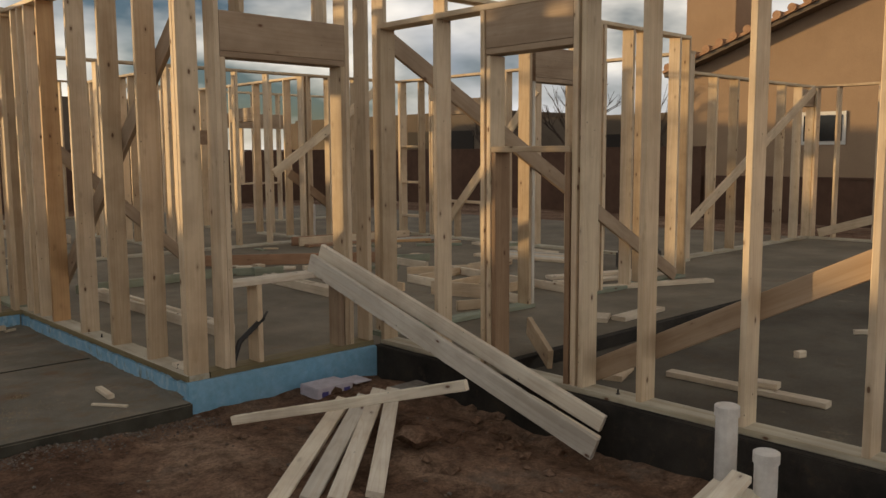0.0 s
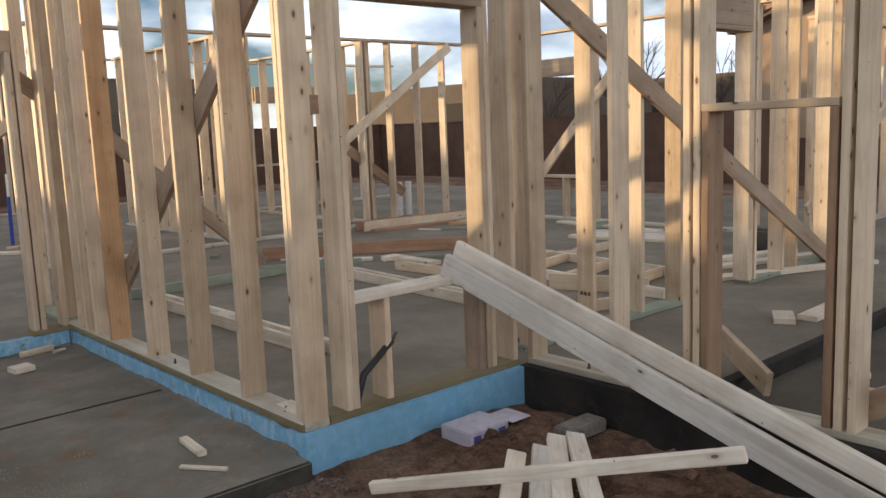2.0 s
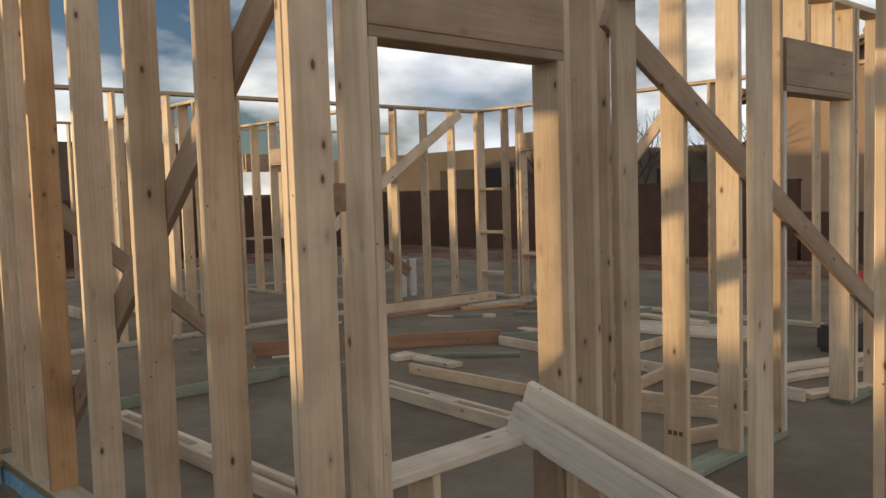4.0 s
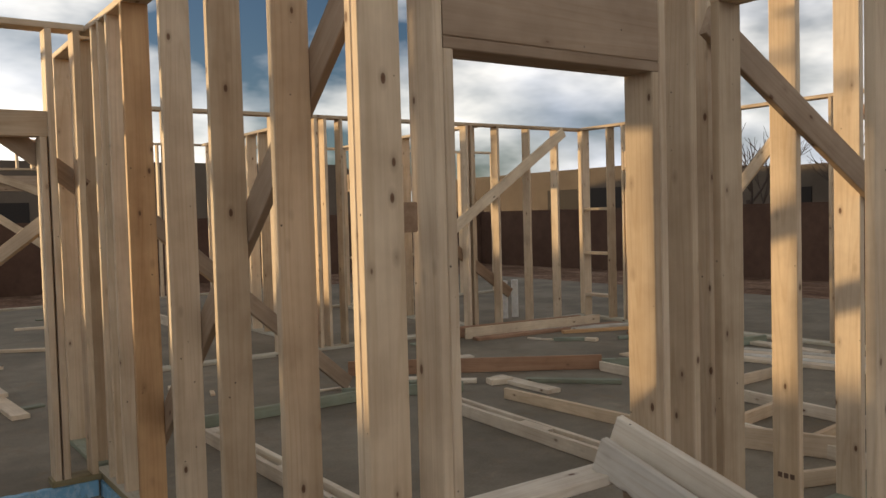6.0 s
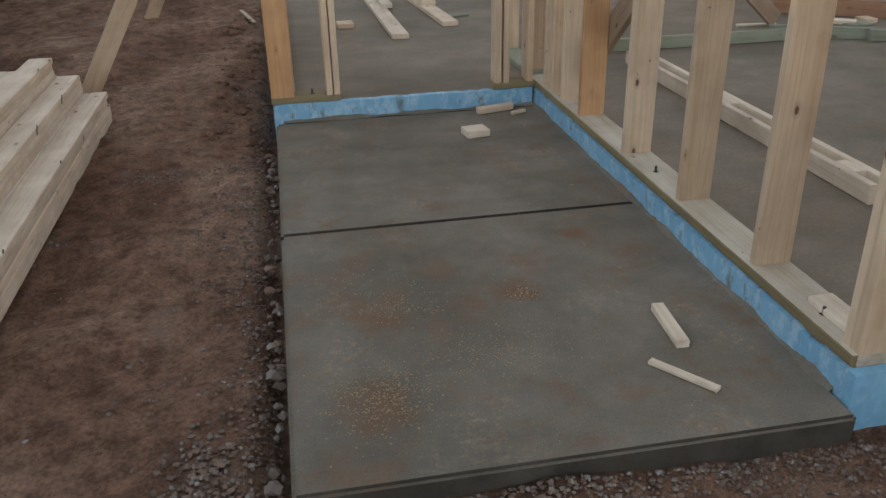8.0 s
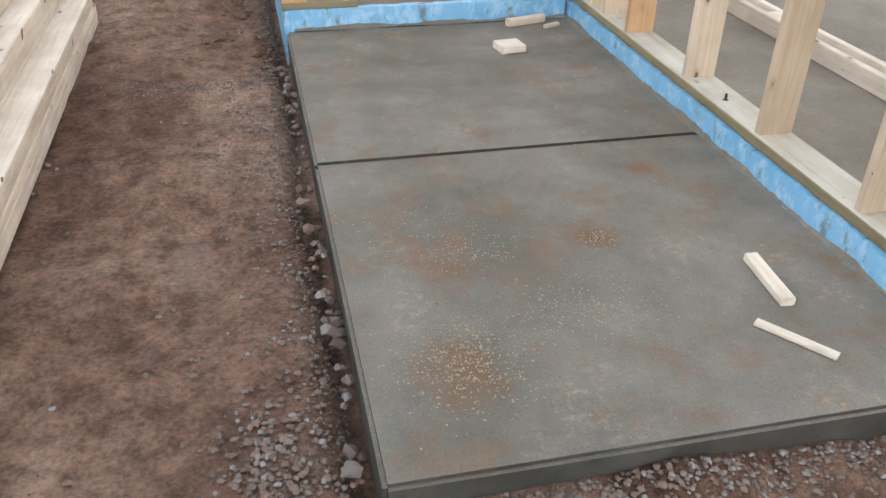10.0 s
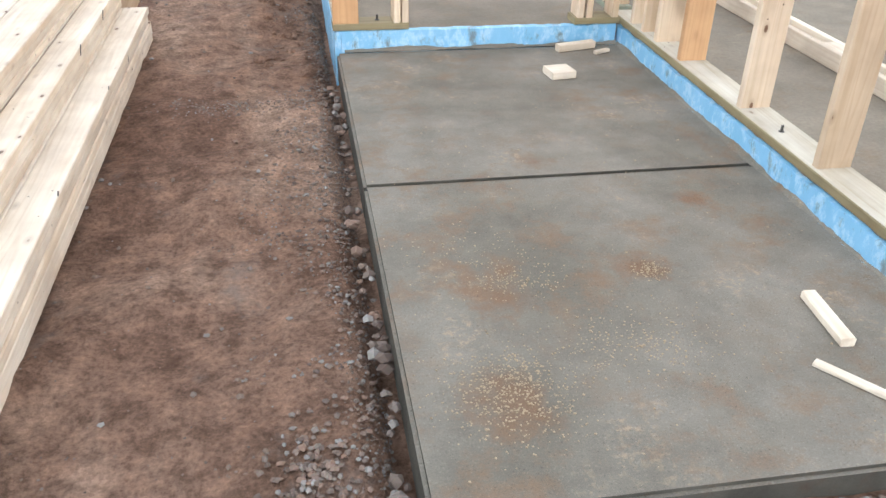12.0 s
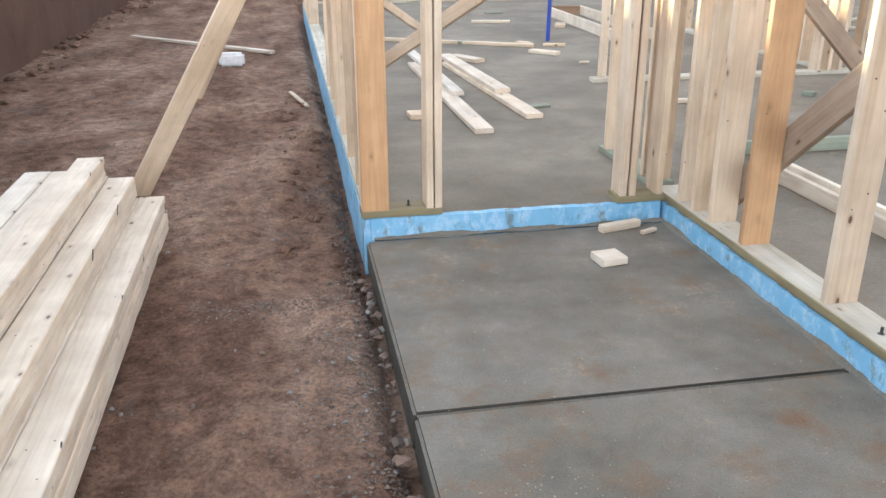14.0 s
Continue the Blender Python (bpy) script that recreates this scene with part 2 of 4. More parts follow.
def scuffed_foam(name):
    """Blue foam board with scraped pale patches and smears of grime."""
    m, n, l, b = material(name, 0.6)
    at = n.new("ShaderNodeTexCoord").outputs["Object"]
    mp = n.new("ShaderNodeMapping")
    mp.inputs["Scale"].default_value = (1.0, 1.0, 0.55)
    l.new(at, mp.inputs["Vector"])
    a, c, d = (tex(n, l, "ShaderNodeTexNoise", mp.outputs["Vector"], sc, 8, 0.72).outputs["Fac"] for sc in (3.0, 16.0, 9.0))
    r = ramp(n, [(0.35, (0.19, 0.42, 0.63)), (0.65, (0.26, 0.50, 0.71))])
    l.new(a, r.inputs["Fac"])
    p = ramp(n, [(0.50, (0, 0, 0)), (0.60, (0.7, 0.7, 0.7))])
    l.new(c, p.inputs["Fac"])
    col = mixed(n, l, "MIX", p.outputs["Color"], r.outputs["Color"], (0.45, 0.63, 0.76))
    g = ramp(n, [(0.55, (0, 0, 0)), (0.64, (0.85, 0.85, 0.85))])
    l.new(d, g.inputs["Fac"])
    col = mixed(n, l, "MIX", g.outputs["Color"], col, (0.15, 0.17, 0.17))
    l.new(col, b.inputs["Base Color"])
    bump(n, l, b, c, 0.4, 0.003)
    return m


CONCRETE = broomed("porch_concrete")
FLOOR_CONCRETE = stained("floor_concrete", (0.168, 0.147, 0.115), (0.262, 0.232, 0.185), (0.22, 0.17, 0.115), 0.75, 0.6, (0.40, 0.34, 0.25))
SIDE_CONCRETE = stained("dark_side_concrete", (0.055, 0.052, 0.043), (0.095, 0.09, 0.075), (0.075, 0.056, 0.042), 0.9, 2.0)
GARAGE_CONCRETE = stained("garage_concrete", (0.092, 0.081, 0.066), (0.145, 0.13, 0.107), (0.12, 0.09, 0.06), 0.85, 0.6, (0.33, 0.275, 0.20))
STEM = stained("damp_proofed_stem", (0.022, 0.021, 0.02), (0.05, 0.045, 0.04), (0.075, 0.056, 0.042), 0.9, 1.5)
def soil(name):
    """Trodden earth: colour at three sizes, clods and crumbs in the relief."""
    m, n, l, b = material(name, 0.95)
    b.inputs["Specular IOR Level"].default_value = 0.1
    at = n.new("ShaderNodeTexCoord").outputs["Object"]
    mp = n.new("ShaderNodeMapping")
    mp.inputs["Scale"].default_value = (1.0, 0.45, 1.0)
    l.new(at, mp.inputs["Vector"])
    big = tex(n, l, "ShaderNodeTexNoise", mp.outputs["Vector"], 1.7, 5, 0.6)
    mid = tex(n, l, "ShaderNodeTexNoise", at, 9, 7, 0.7)
    fine = tex(n, l, "ShaderNodeTexNoise", at, 55, 6, 0.75)
    r = ramp(n, [(0.36, (0.15, 0.090, 0.062)), (0.5, (0.225, 0.142, 0.100)), (0.64, (0.325, 0.225, 0.165))])
    l.new(big.outputs["Fac"], r.inputs["Fac"])
    r2 = ramp(n, [(0.36, (0.60, 0.58, 0.56)), (0.50, (1, 1, 1)), (0.66, (1.42, 1.39, 1.35))])
    l.new(mid.outputs["Fac"], r2.inputs["Fac"])
    col = mixed(n, l, "MULTIPLY", 1.0, r.outputs["Color"], r2.outputs["Color"])
    r3 = ramp(n, [(0.36, (0.6, 0.58, 0.56)), (0.5, (1, 1, 1)), (0.66, (1.42, 1.4, 1.38))])
    l.new(fine.outputs["Fac"], r3.inputs["Fac"])
    col = mixed(n, l, "MULTIPLY", 0.85, col, r3.outputs["Color"])
    grit = tex(n, l, "ShaderNodeTexNoise", at, 2.3, 6, 0.7)
    r4 = ramp(n, [(0.58, (0, 0, 0)), (0.70, (0.6, 0.6, 0.6))])
    l.new(grit.outputs["Fac"], r4.inputs["Fac"])
    col = mixed(n, l, "MIX", r4.outputs["Color"], col, (0.19, 0.165, 0.145))
    l.new(col, b.inputs["Base Color"])
    tall = n.new("ShaderNodeMath")
    tall.operation = "MULTIPLY_ADD"
    tall.inputs[1].default_value = 2.2
    l.new(mid.outputs["Fac"], tall.inputs[0])
    l.new(fine.outputs["Fac"], tall.inputs[2])
    bump(n, l, b, tall.outputs[0], 0.9, 0.02)
    return m


DIRT = soil("red_dirt")
FOAM = scuffed_foam("scuffed_blue_foam")
FOAM_CLEAN = stained("blue_foam", (0.20, 0.43, 0.63), (0.25, 0.48, 0.68), (0.30, 0.52, 0.70), 0.6, 3.4, None, 0.3, 0.001)
STUCCO = stained("tan_stucco", (0.31, 0.22, 0.15), (0.35, 0.25, 0.17), None, 0.95, 0.4, None, 0.4, 0.006)
STUCCO_GREY = stained("grey_brown_stucco", (0.13, 0.105, 0.083), (0.16, 0.13, 0.102), None, 0.95, 0.4, None, 0.4, 0.006)
FENCE = stained("rendered_block_wall", (0.095, 0.056, 0.041), (0.12, 0.072, 0.052), (0.082, 0.049, 0.037), 0.95, 0.6, None, 0.4, 0.006)
CLAY = stained("clay_roof_tile", (0.34, 0.20, 0.125), (0.44, 0.28, 0.18), (0.27, 0.16, 0.11), 0.85, 3.0)
def pebble(name):
    m, n, l, b = material(name, 0.9)
    r = ramp(n, [(0.0, (0.12, 0.085, 0.066)), (0.35, (0.20, 0.155, 0.125)), (0.6, (0.24, 0.15, 0.105)), (0.88, (0.23, 0.205, 0.18)), (1.0, (0.33, 0.31, 0.285))])
    l.new(n.new("ShaderNodeNewGeometry").outputs["Random Per Island"], r.inputs["Fac"])
    t = tex(n, l, "ShaderNodeTexNoise", n.new("ShaderNodeTexCoord").outputs["Object"], 160, 3, 0.6)
    l.new(mixed(n, l, "MULTIPLY", 0.35, r.outputs["Color"], t.outputs["Color"]), b.inputs["Base Color"])
    return m


PEBBLE = pebble("mixed_pebbles")
STONE = stained("gravel_stone", (0.20, 0.185, 0.17), (0.33, 0.31, 0.285), (0.26, 0.17, 0.125), 0.9, 9.0)


def plain(name, colour, rough=0.5, metal=0.0, scale=20):
    m, n, l, b = material(name, rough, metal)
    t = tex(n, l, "ShaderNodeTexNoise", n.new("ShaderNodeTexCoord").outputs["Object"], scale, 4, 0.6)
    r = ramp(n, [(0.35, tuple(c * 0.82 for c in colour)), (0.65, colour)])
    l.new(t.outputs["Fac"], r.inputs["Fac"])
    l.new(r.outputs["Color"], b.inputs["Base Color"])
    return m


PVC = plain("white_pvc", (0.78, 0.77, 0.75), 0.35)
BLACK_PLASTIC = plain("black_plastic", (0.02, 0.02, 0.022), 0.45)
STEEL = plain("dark_steel", (0.10, 0.095, 0.09), 0.5, 0.8)
BLUE_PAINT = plain("blue_pipe_insulation", (0.03, 0.07, 0.36), 0.45)
CARD = plain("white_carton", (0.62, 0.58, 0.66), 0.7)
PRINT = plain("purple_print", (0.10, 0.09, 0.32), 0.6)
RED_PLASTIC = plain("red_plastic", (0.60, 0.045, 0.02), 0.4)
PAPER = plain("white_paper", (0.8, 0.8, 0.78), 0.8)
GLASS = plain("dark_window_glass", (0.02, 0.022, 0.026), 0.08)
DARK_VOID = plain("shaded_recess", (0.03, 0.025, 0.022), 0.9)
BARK = plain("grey_bark", (0.085, 0.062, 0.05), 0.9)
WHITE_TRIM = plain("white_trim", (0.7, 0.69, 0.66), 0.6)
INK = plain("faded_stamp_ink", (0.16, 0.10, 0.07), 0.8)

# ---- builders ----
MESHES = {}
BASE = {}


def empty(name, at=(0, 0, 0), label="", category="", group="", kind=""):
    ob = new(name)
    ob.empty_display_size = 0.1
    ob.location = at
    BASE[ob.name] = Matrix.Translation(at)
    return tagged(ob, label, category, group, kind)


def link(name, mesh, m, parent=None):
    ob = new(name, mesh)
    BASE[ob.name] = m.copy()
    if parent is not None:
        ob.parent = parent
        m = BASE[parent.name].inverted() @ m
    ob.matrix_basis = m
    return ob


def to_mesh(name, bm, mat, smooth=False):
    me = bpy.data.meshes.new(name)
    bm.to_mesh(me)
    bm.free()
    me.materials.append(mat)
    if smooth:
        for p in me.polygons:
            p.use_smooth = True
    return me


def part(name, bm, mat, parent, label="", m=None, smooth=False):
    ob = link(name, to_mesh(name, bm, mat, smooth), m or Matrix.Identity(4), parent)
    return tagged(ob, label) if label else ob


def board_mesh(length, w, t, mat, edge=0.004):
    """A sawn board along local x, width on y, thickness on z, with eased long edges."""
    key = (round(length, 3), round(w, 3), round(t, 3), mat.name)
    if key not in MESHES:
        a, b = w / 2, t / 2
        e = min(edge, b * 0.4)
        ring = [(-a + e, -b), (a - e, -b), (a, -b + e), (a, b - e), (a - e, b), (-a + e, b), (-a, b - e), (-a, -b + e)]
        vs = [(x, y, z) for x in (-length / 2, length / 2) for y, z in ring]
        fs = [(i, (i + 1) % 8, 8 + (i + 1) % 8, 8 + i) for i in range(8)] + [tuple(range(7, -1, -1)), tuple(range(8, 16))]
        me = bpy.data.meshes.new("board")
        me.from_pydata(vs, [], fs)
        me.materials.append(mat)
        MESHES[key] = me
    return MESHES[key]


def along(p0, p1, wide):
    """The pose of a board whose length runs from p0 to p1 and whose width lies towards wide."""
    p0, p1 = Vector(p0), Vector(p1)
    x = (p1 - p0).normalized()
    z = x.cross(Vector(wide)).normalized()
    y = z.cross(x)
    m = Matrix((x, y, z)).transposed().to_4x4()
    m.translation = (p0 + p1) / 2
    return m


def board(name, p0, p1, wide, w=0.14, t=0.038, mat=None, parent=None, label="", category="", group=""):
    ob = link(name, board_mesh((Vector(p1) - Vector(p0)).length, w, t, mat or PINE), along(p0, p1, wide), parent)
    return tagged(ob, label, category, group)


def box_bm(x0, x1, y0, y1, z0, z1, bevel=0.0, bm=None):
    bm = bm or bmesh.new()
    r = bmesh.ops.create_cube(bm, size=1.0, matrix=Matrix.Translation(((x0 + x1) / 2, (y0 + y1) / 2, (z0 + z1) / 2)) @ Matrix.Diagonal((x1 - x0, y1 - y0, z1 - z0, 1)))
    if bevel:
        es = list({e for v in r["verts"] for e in v.link_edges})
        bmesh.ops.bevel(bm, geom=es, offset=bevel, segments=2, affect="EDGES")
    return bm


def tube_bm(points, radii, sides=12, cap=True):
    bm = bmesh.new()
    pts = [Vector(p) for p in points]
    rings = []
    for i, p in enumerate(pts):
        d = (pts[min(i + 1, len(pts) - 1)] - pts[max(i - 1, 0)]).normalized()
        u = d.orthogonal().normalized() if abs(d.z) > 0.99 else d.cross(Vector((0, 0, 1))).normalized()
        v = d.cross(u)
        rings.append([bm.verts.new(p + radii[i] * (u * math.cos(2 * math.pi * k / sides) + v * math.sin(2 * math.pi * k / sides))) for k in range(sides)])
    for a, b in zip(rings, rings[1:]):
        for k in range(sides):
            bm.faces.new((a[k], a[(k + 1) % sides], b[(k + 1) % sides], b[k]))
    if cap:
        bm.faces.new(rings[0][::-1])
        bm.faces.new(rings[-1])
    bmesh.ops.recalc_face_normals(bm, faces=bm.faces)
    return bm


F, T, W = 0.112, 0.038, 0.14      # floor level, lumber thickness, lumber width
PT = F + T


class Frame:
    """A framed wall along x or y. 'at' is the middle of its thickness on the other axis."""

    def __init__(self, name, axis, at, a, b, top, label, base=F, sole=(), plates=True, sole_wood=None):
        self.axis, self.at, self.base, self.top = axis, at, base, top
        self.ob = empty(name, self.p((a + b) / 2, base), label, "framed wall", kind="structure")
        for s0, s1 in sole or ((a, b),):
            self.run("sole_plate", s0, s1, base + T / 2, mat=sole_wood or PLATE_WOOD)
        if plates:
            self.run("top_plate", a, b, top - T / 2)

    def p(self, s, z, off=0.0):
        return (s, self.at + off, z) if self.axis == "x" else (self.at + off, s, z)

    def wide(self):
        return (0, 1, 0) if self.axis == "x" else (1, 0, 0)

    def stud(self, s, z0=None, z1=None, mat=None, name="stud"):
        z0 = self.base + T if z0 is None else z0
        z1 = self.top - T if z1 is None else z1
        return board(name, self.p(s, z0), self.p(s, z1), self.wide(), W, T, mat or PINE, self.ob)

    def studs(self, *places, **kw):
        for s in places:
            self.stud(s, **kw)

    def run(self, name, s0, s1, z, mat=None, w=W, t=T):
        return board(name, self.p(s0, z), self.p(s1, z), self.wide(), w, t, mat or PINE, self.ob)

    def header(self, s0, s1, z0, z1, mat=None):
        """Two boards on edge with a flat one below."""
        mat = mat or HEADER_WOOD
        for off in (-0.047, 0.047):
            board("header", self.p(s0, (z0 + T + z1) / 2, off), self.p(s1, (z0 + T + z1) / 2, off), (0, 0, 1), z1 - z0 - T - 0.002, 0.045, mat, self.ob)
        self.run("header_plate", s0, s1, z0 + T / 2, mat)

    def brace(self, s0, z0, s1, z1, off, w=0.14, mat=None):
        return board("brace", self.p(s0, z0, off), self.p(s1, z1, off), (0, 0, 1), w, 0.036, mat or PINE, self.ob)


# ---- ground ----
def spaced(lo, hi, step, far):
    v = list(np.arange(lo, hi + step / 2, step))
    g = step
    while v[-1] < far:
        g *= 1.35
        v.append(v[-1] + g)
    g = step
    while v[0] > -far:
        g *= 1.35
        v.insert(0, v[0] - g)
    return v


def ground_height(x, y):
    h = 0.045 * noise.noise((x * 0.7, y * 0.7, 0.3)) + 0.040 * noise.noise((x * 2.6, y * 2.6, 4.1)) + 0.015 * noise.noise((x * 7, y * 7, 1.7)) + 0.009 * noise.noise((x * 19, y * 19, 2.2))
    h -= 0.10
    # trench beside the porch and the west wall, mounds by the stem wall
    h -= 0.12 * math.exp(-((x - 0.715) / 0.055) ** 2) * (1 if y > 4.6 else 0.3)
    h += 0.05 * math.exp(-((x - 0.2) / 0.3) ** 2) * math.exp(-((y - 9.0) / 0.6) ** 2)
    h -= 0.10 * math.exp(-((x - 0.28) / 0.22) ** 2 - ((y - 8.75) / 0.3) ** 2)
    if y < 4.85 and 2.4 < x < 4.2:
        h += -0.03 + 0.07 * math.exp(-((x - 3.5) / 0.35) ** 2 - ((y - 4.6) / 0.25) ** 2)
        h -= 0.05 * math.exp(-((x - 3.75) / 0.2) ** 2) * (1 if y < 4.0 else 0)
    if x > 4.3 and y > -4 or (x > 0.9 and y > 5.0):
        h = -0.18
    return h


gx, gy = spaced(-3.4, 4.2, 0.045, 900), spaced(-0.6, 13.5, 0.05, 900)
g_me = bpy.data.meshes.new("ground")
g_me.from_pydata([(x, y, ground_height(x, y)) for y in gy for x in gx], [], [(j * len(gx) + i, j * len(gx) + i + 1, (j + 1) * len(gx) + i + 1, (j + 1) * len(gx) + i) for j in range(len(gy) - 1) for i in range(len(gx) - 1)])
g_me.materials.append(DIRT)
for poly in g_me.polygons:
    poly.use_smooth = True
tagged(new("ground", g_me), "bare reddish-brown building-site dirt with tracks and clods", "ground", kind="structure")


def stones(name, label, spots, mat):
    """Many small uneven stones, joined."""
    vs, fs = [], []
    base = [Vector(v) for v in ((1, 0, 0), (-1, 0, 0), (0, 1, 0), (0, -1, 0), (0, 0, 1), (0, 0, -1), (0.6, 0.6, 0.6), (-0.6, 0.6, 0.5), (0.6, -0.6, 0.55), (-0.6, -0.6, 0.6))]
    tri = [(0, 6, 8), (4, 6, 7), (4, 7, 9), (4, 9, 8), (4, 8, 6), (0, 2, 6), (2, 7, 6), (2, 1, 7), (1, 9, 7), (1, 3, 9), (3, 8, 9), (3, 0, 8), (0, 5, 2), (2, 5, 1), (1, 5, 3), (3, 5, 0)]
    for x, y, z, r in spots:
        k = len(vs)
        a = random.uniform(0, 6.28)
        sx, sy, sz = (r * random.uniform(0.7, 1.3) for _ in range(3))
        for v in base:
            q = v * random.uniform(0.8, 1.15)
            vs.append((x + sx * (q.x * math.cos(a) - q.y * math.sin(a)), y + sy * (q.x * math.sin(a) + q.y * math.cos(a)), z + sz * 0.75 * q.z))
        fs += [tuple(k + i for i in f) for f in tri]
    me = bpy.data.meshes.new(name)
    me.from_pydata(vs, [], fs)
    me.materials.append(mat)
    return tagged(new(name, me), label, "gravel", kind="stuff")


spots = []
for _ in range(5200):
    y = random.uniform(4.3, 9.5)
    x = 0.73 - abs(random.gauss(0, 0.07 + 0.10 * (noise.noise((0, y * 1.1, 3)) > 0.0)))
    r = random.choice((0.003, 0.004, 0.004, 0.005, 0.006, 0.009)) * random.uniform(0.7, 1.3)
    if noise.noise((x * 3, y * 1.6, 9)) > -0.2 or x > 0.62:
        spots.append((x, y, ground_height(x, y) + r * 0.25, r))
for _ in range(260):
    x, y = random.gauss(0.5, 0.07), random.gauss(5.02, 0.13)
    r = random.uniform(0.006, 0.013)
    spots.append((x, y, ground_height(x, y) + r * 0.5, r))
for _ in range(1500):
    x, y = random.uniform(0.6, 2.5), 4.79 - abs(random.gauss(0, 0.10))
    r = random.uniform(0.004, 0.010)
    spots.append((x, y, ground_height(x, y) + r * 0.3, r))
for _ in range(80):
    x, y = 0.722 - random.uniform(0, 0.05), random.uniform(4.9, 8.0)
    spots.append((x, y, -0.115 + random.uniform(0, 0.03), random.choice((0.012, 0.015, 0.019, 0.026))))
for cx, cy, sx, sy, k in ((0.22, 7.55, 0.16, 0.05, 420), (0.55, 7.15, 0.10, 0.18, 420), (0.42, 6.55, 0.12, 0.16, 260)):
    for _ in range(k):
        x, y, r = random.gauss(cx, sx), random.gauss(cy, sy), random.uniform(0.002, 0.0065)
        if x < 0.72:
            spots.append((x, y, ground_height(x, y) + r * 0.3, r))
stones("edge_gravel", "loose grey and reddish gravel along the porch slab edge", spots, PEBBLE)
spots = []
for _ in range(9000):
    x, y = random.uniform(-2.6, 3.9), random.uniform(1.2, 11.0)
    if not ((x > 0.68 and y > 4.75) or (x > 3.85)):
        r = random.uniform(0.002, 0.005) if random.random() < 0.9 else random.uniform(0.007, 0.014)
        spots.append((x, y, ground_height(x, y) + r * 0.3, r))
stones("dirt_pebbles", "small clods and pebbles scattered over the dirt", spots, PEBBLE)
spots = []
for _ in range(60):
    x, y = random.uniform(2.2, 3.9), random.uniform(2.4, 4.6)
    spots.append((x, y, ground_height(x, y), random.uniform(0.02, 0.06)))
for _ in range(90):
    x, y = random.uniform(0.3, 0.72), random.uniform(8.0, 13.0)
    spots.append((x, y, ground_height(x, y), random.uniform(0.02, 0.05)))
for _ in range(120):
    x, y = random.uniform(-2.8, -2.3), random.uniform(8.0, 24.0)
    spots.append((x, y, ground_height(x, y), random.uniform(0.03, 0.09)))
stones("dirt_clods", "reddish clods of dug earth beside the foundations", spots, DIRT)
spots = [(3.06, 3.46, -0.06, 0.10)]
stones("dirt_clods", "large reddish clod beside a heap of sticks", spots, DIRT)
spots = []
for cx, cy, sx, sy, k in ((1.02, 5.2, 0.10, 0.10, 900), (1.15, 5.72, 0.08, 0.05, 220), (1.62, 5.72, 0.035, 0.03, 160), (1.45, 5.35, 0.16, 0.09, 420), (1.05, 5.9, 0.12, 0.1, 160), (1.5, 6.4, 0.5, 1.0, 240)):
    for _ in range(k):
        x, y = random.gauss(cx, sx), random.gauss(cy, sy)
        if 0.76 < x < 2.33 and 4.83 < y < 8.08:
            spots.append((x, y, 0.0012, random.uniform(0.001, 0.0042)))
CRUMB = plain("pale_mortar_crumbs", (0.38, 0.30, 0.195), 0.9)
stones("mortar_crumbs", "pale crumbs of dried mortar on the porch slab", spots, CRUMB)

# ---- slabs and stem walls ----
bm = box_bm(2.392, 14.1, 4.885, 20.0, -0.2, F)
box_bm(0.765, 2.391, 8.16, 20.0, -0.2, F, bm=bm)
box_bm(4.101, 14.1, 3.8, 4.884, -0.2, F, bm=bm)
tagged(link("floor", to_mesh("floor", bm, FLOOR_CONCRETE), Matrix.Identity(4)), "bare grey concrete house slab with dust and stains", "floor", kind="structure")
bm = box_bm(4.101, 14.1, -4.0, 3.799, -0.2, 0.02)
tagged(link("garage_floor", to_mesh("garage_floor", bm, GARAGE_CONCRETE), Matrix.Identity(4)), "lower grey concrete garage slab", "floor", kind="structure")
bm = box_bm(4.095, 14.1, 3.79, 3.86, 0.0, F + 0.004)
tagged(link("slab_step", to_mesh("slab_step", bm, STEM), Matrix.Identity(4)), "dark raw concrete step between the slabs", "step", kind="structure")
bm = box_bm(3.89, 4.10, -4.0, 4.884, -0.35, F, 0.006)
tagged(link("stem_wall", to_mesh("stem_wall", bm, STEM), Matrix.Identity(4)), "dark damp-proofed concrete stem wall", "foundation", kind="structure")

porch = empty("porch_slab", (1.55, 6.5, 0), "weathered grey concrete porch slab with rusty dirt stains", "slab", kind="structure")
for y0, y1 in ((4.80, 6.447), (6.455, 8.10)):
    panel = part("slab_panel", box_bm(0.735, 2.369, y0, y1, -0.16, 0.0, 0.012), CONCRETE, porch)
    # upright faces take a darker concrete than the top
    panel.data.materials.append(SIDE_CONCRETE)
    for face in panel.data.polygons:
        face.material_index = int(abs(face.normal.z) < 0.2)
part("slab_joint", box_bm(0.74, 2.366, 6.44, 6.46, -0.16, -0.016), STEM, porch)


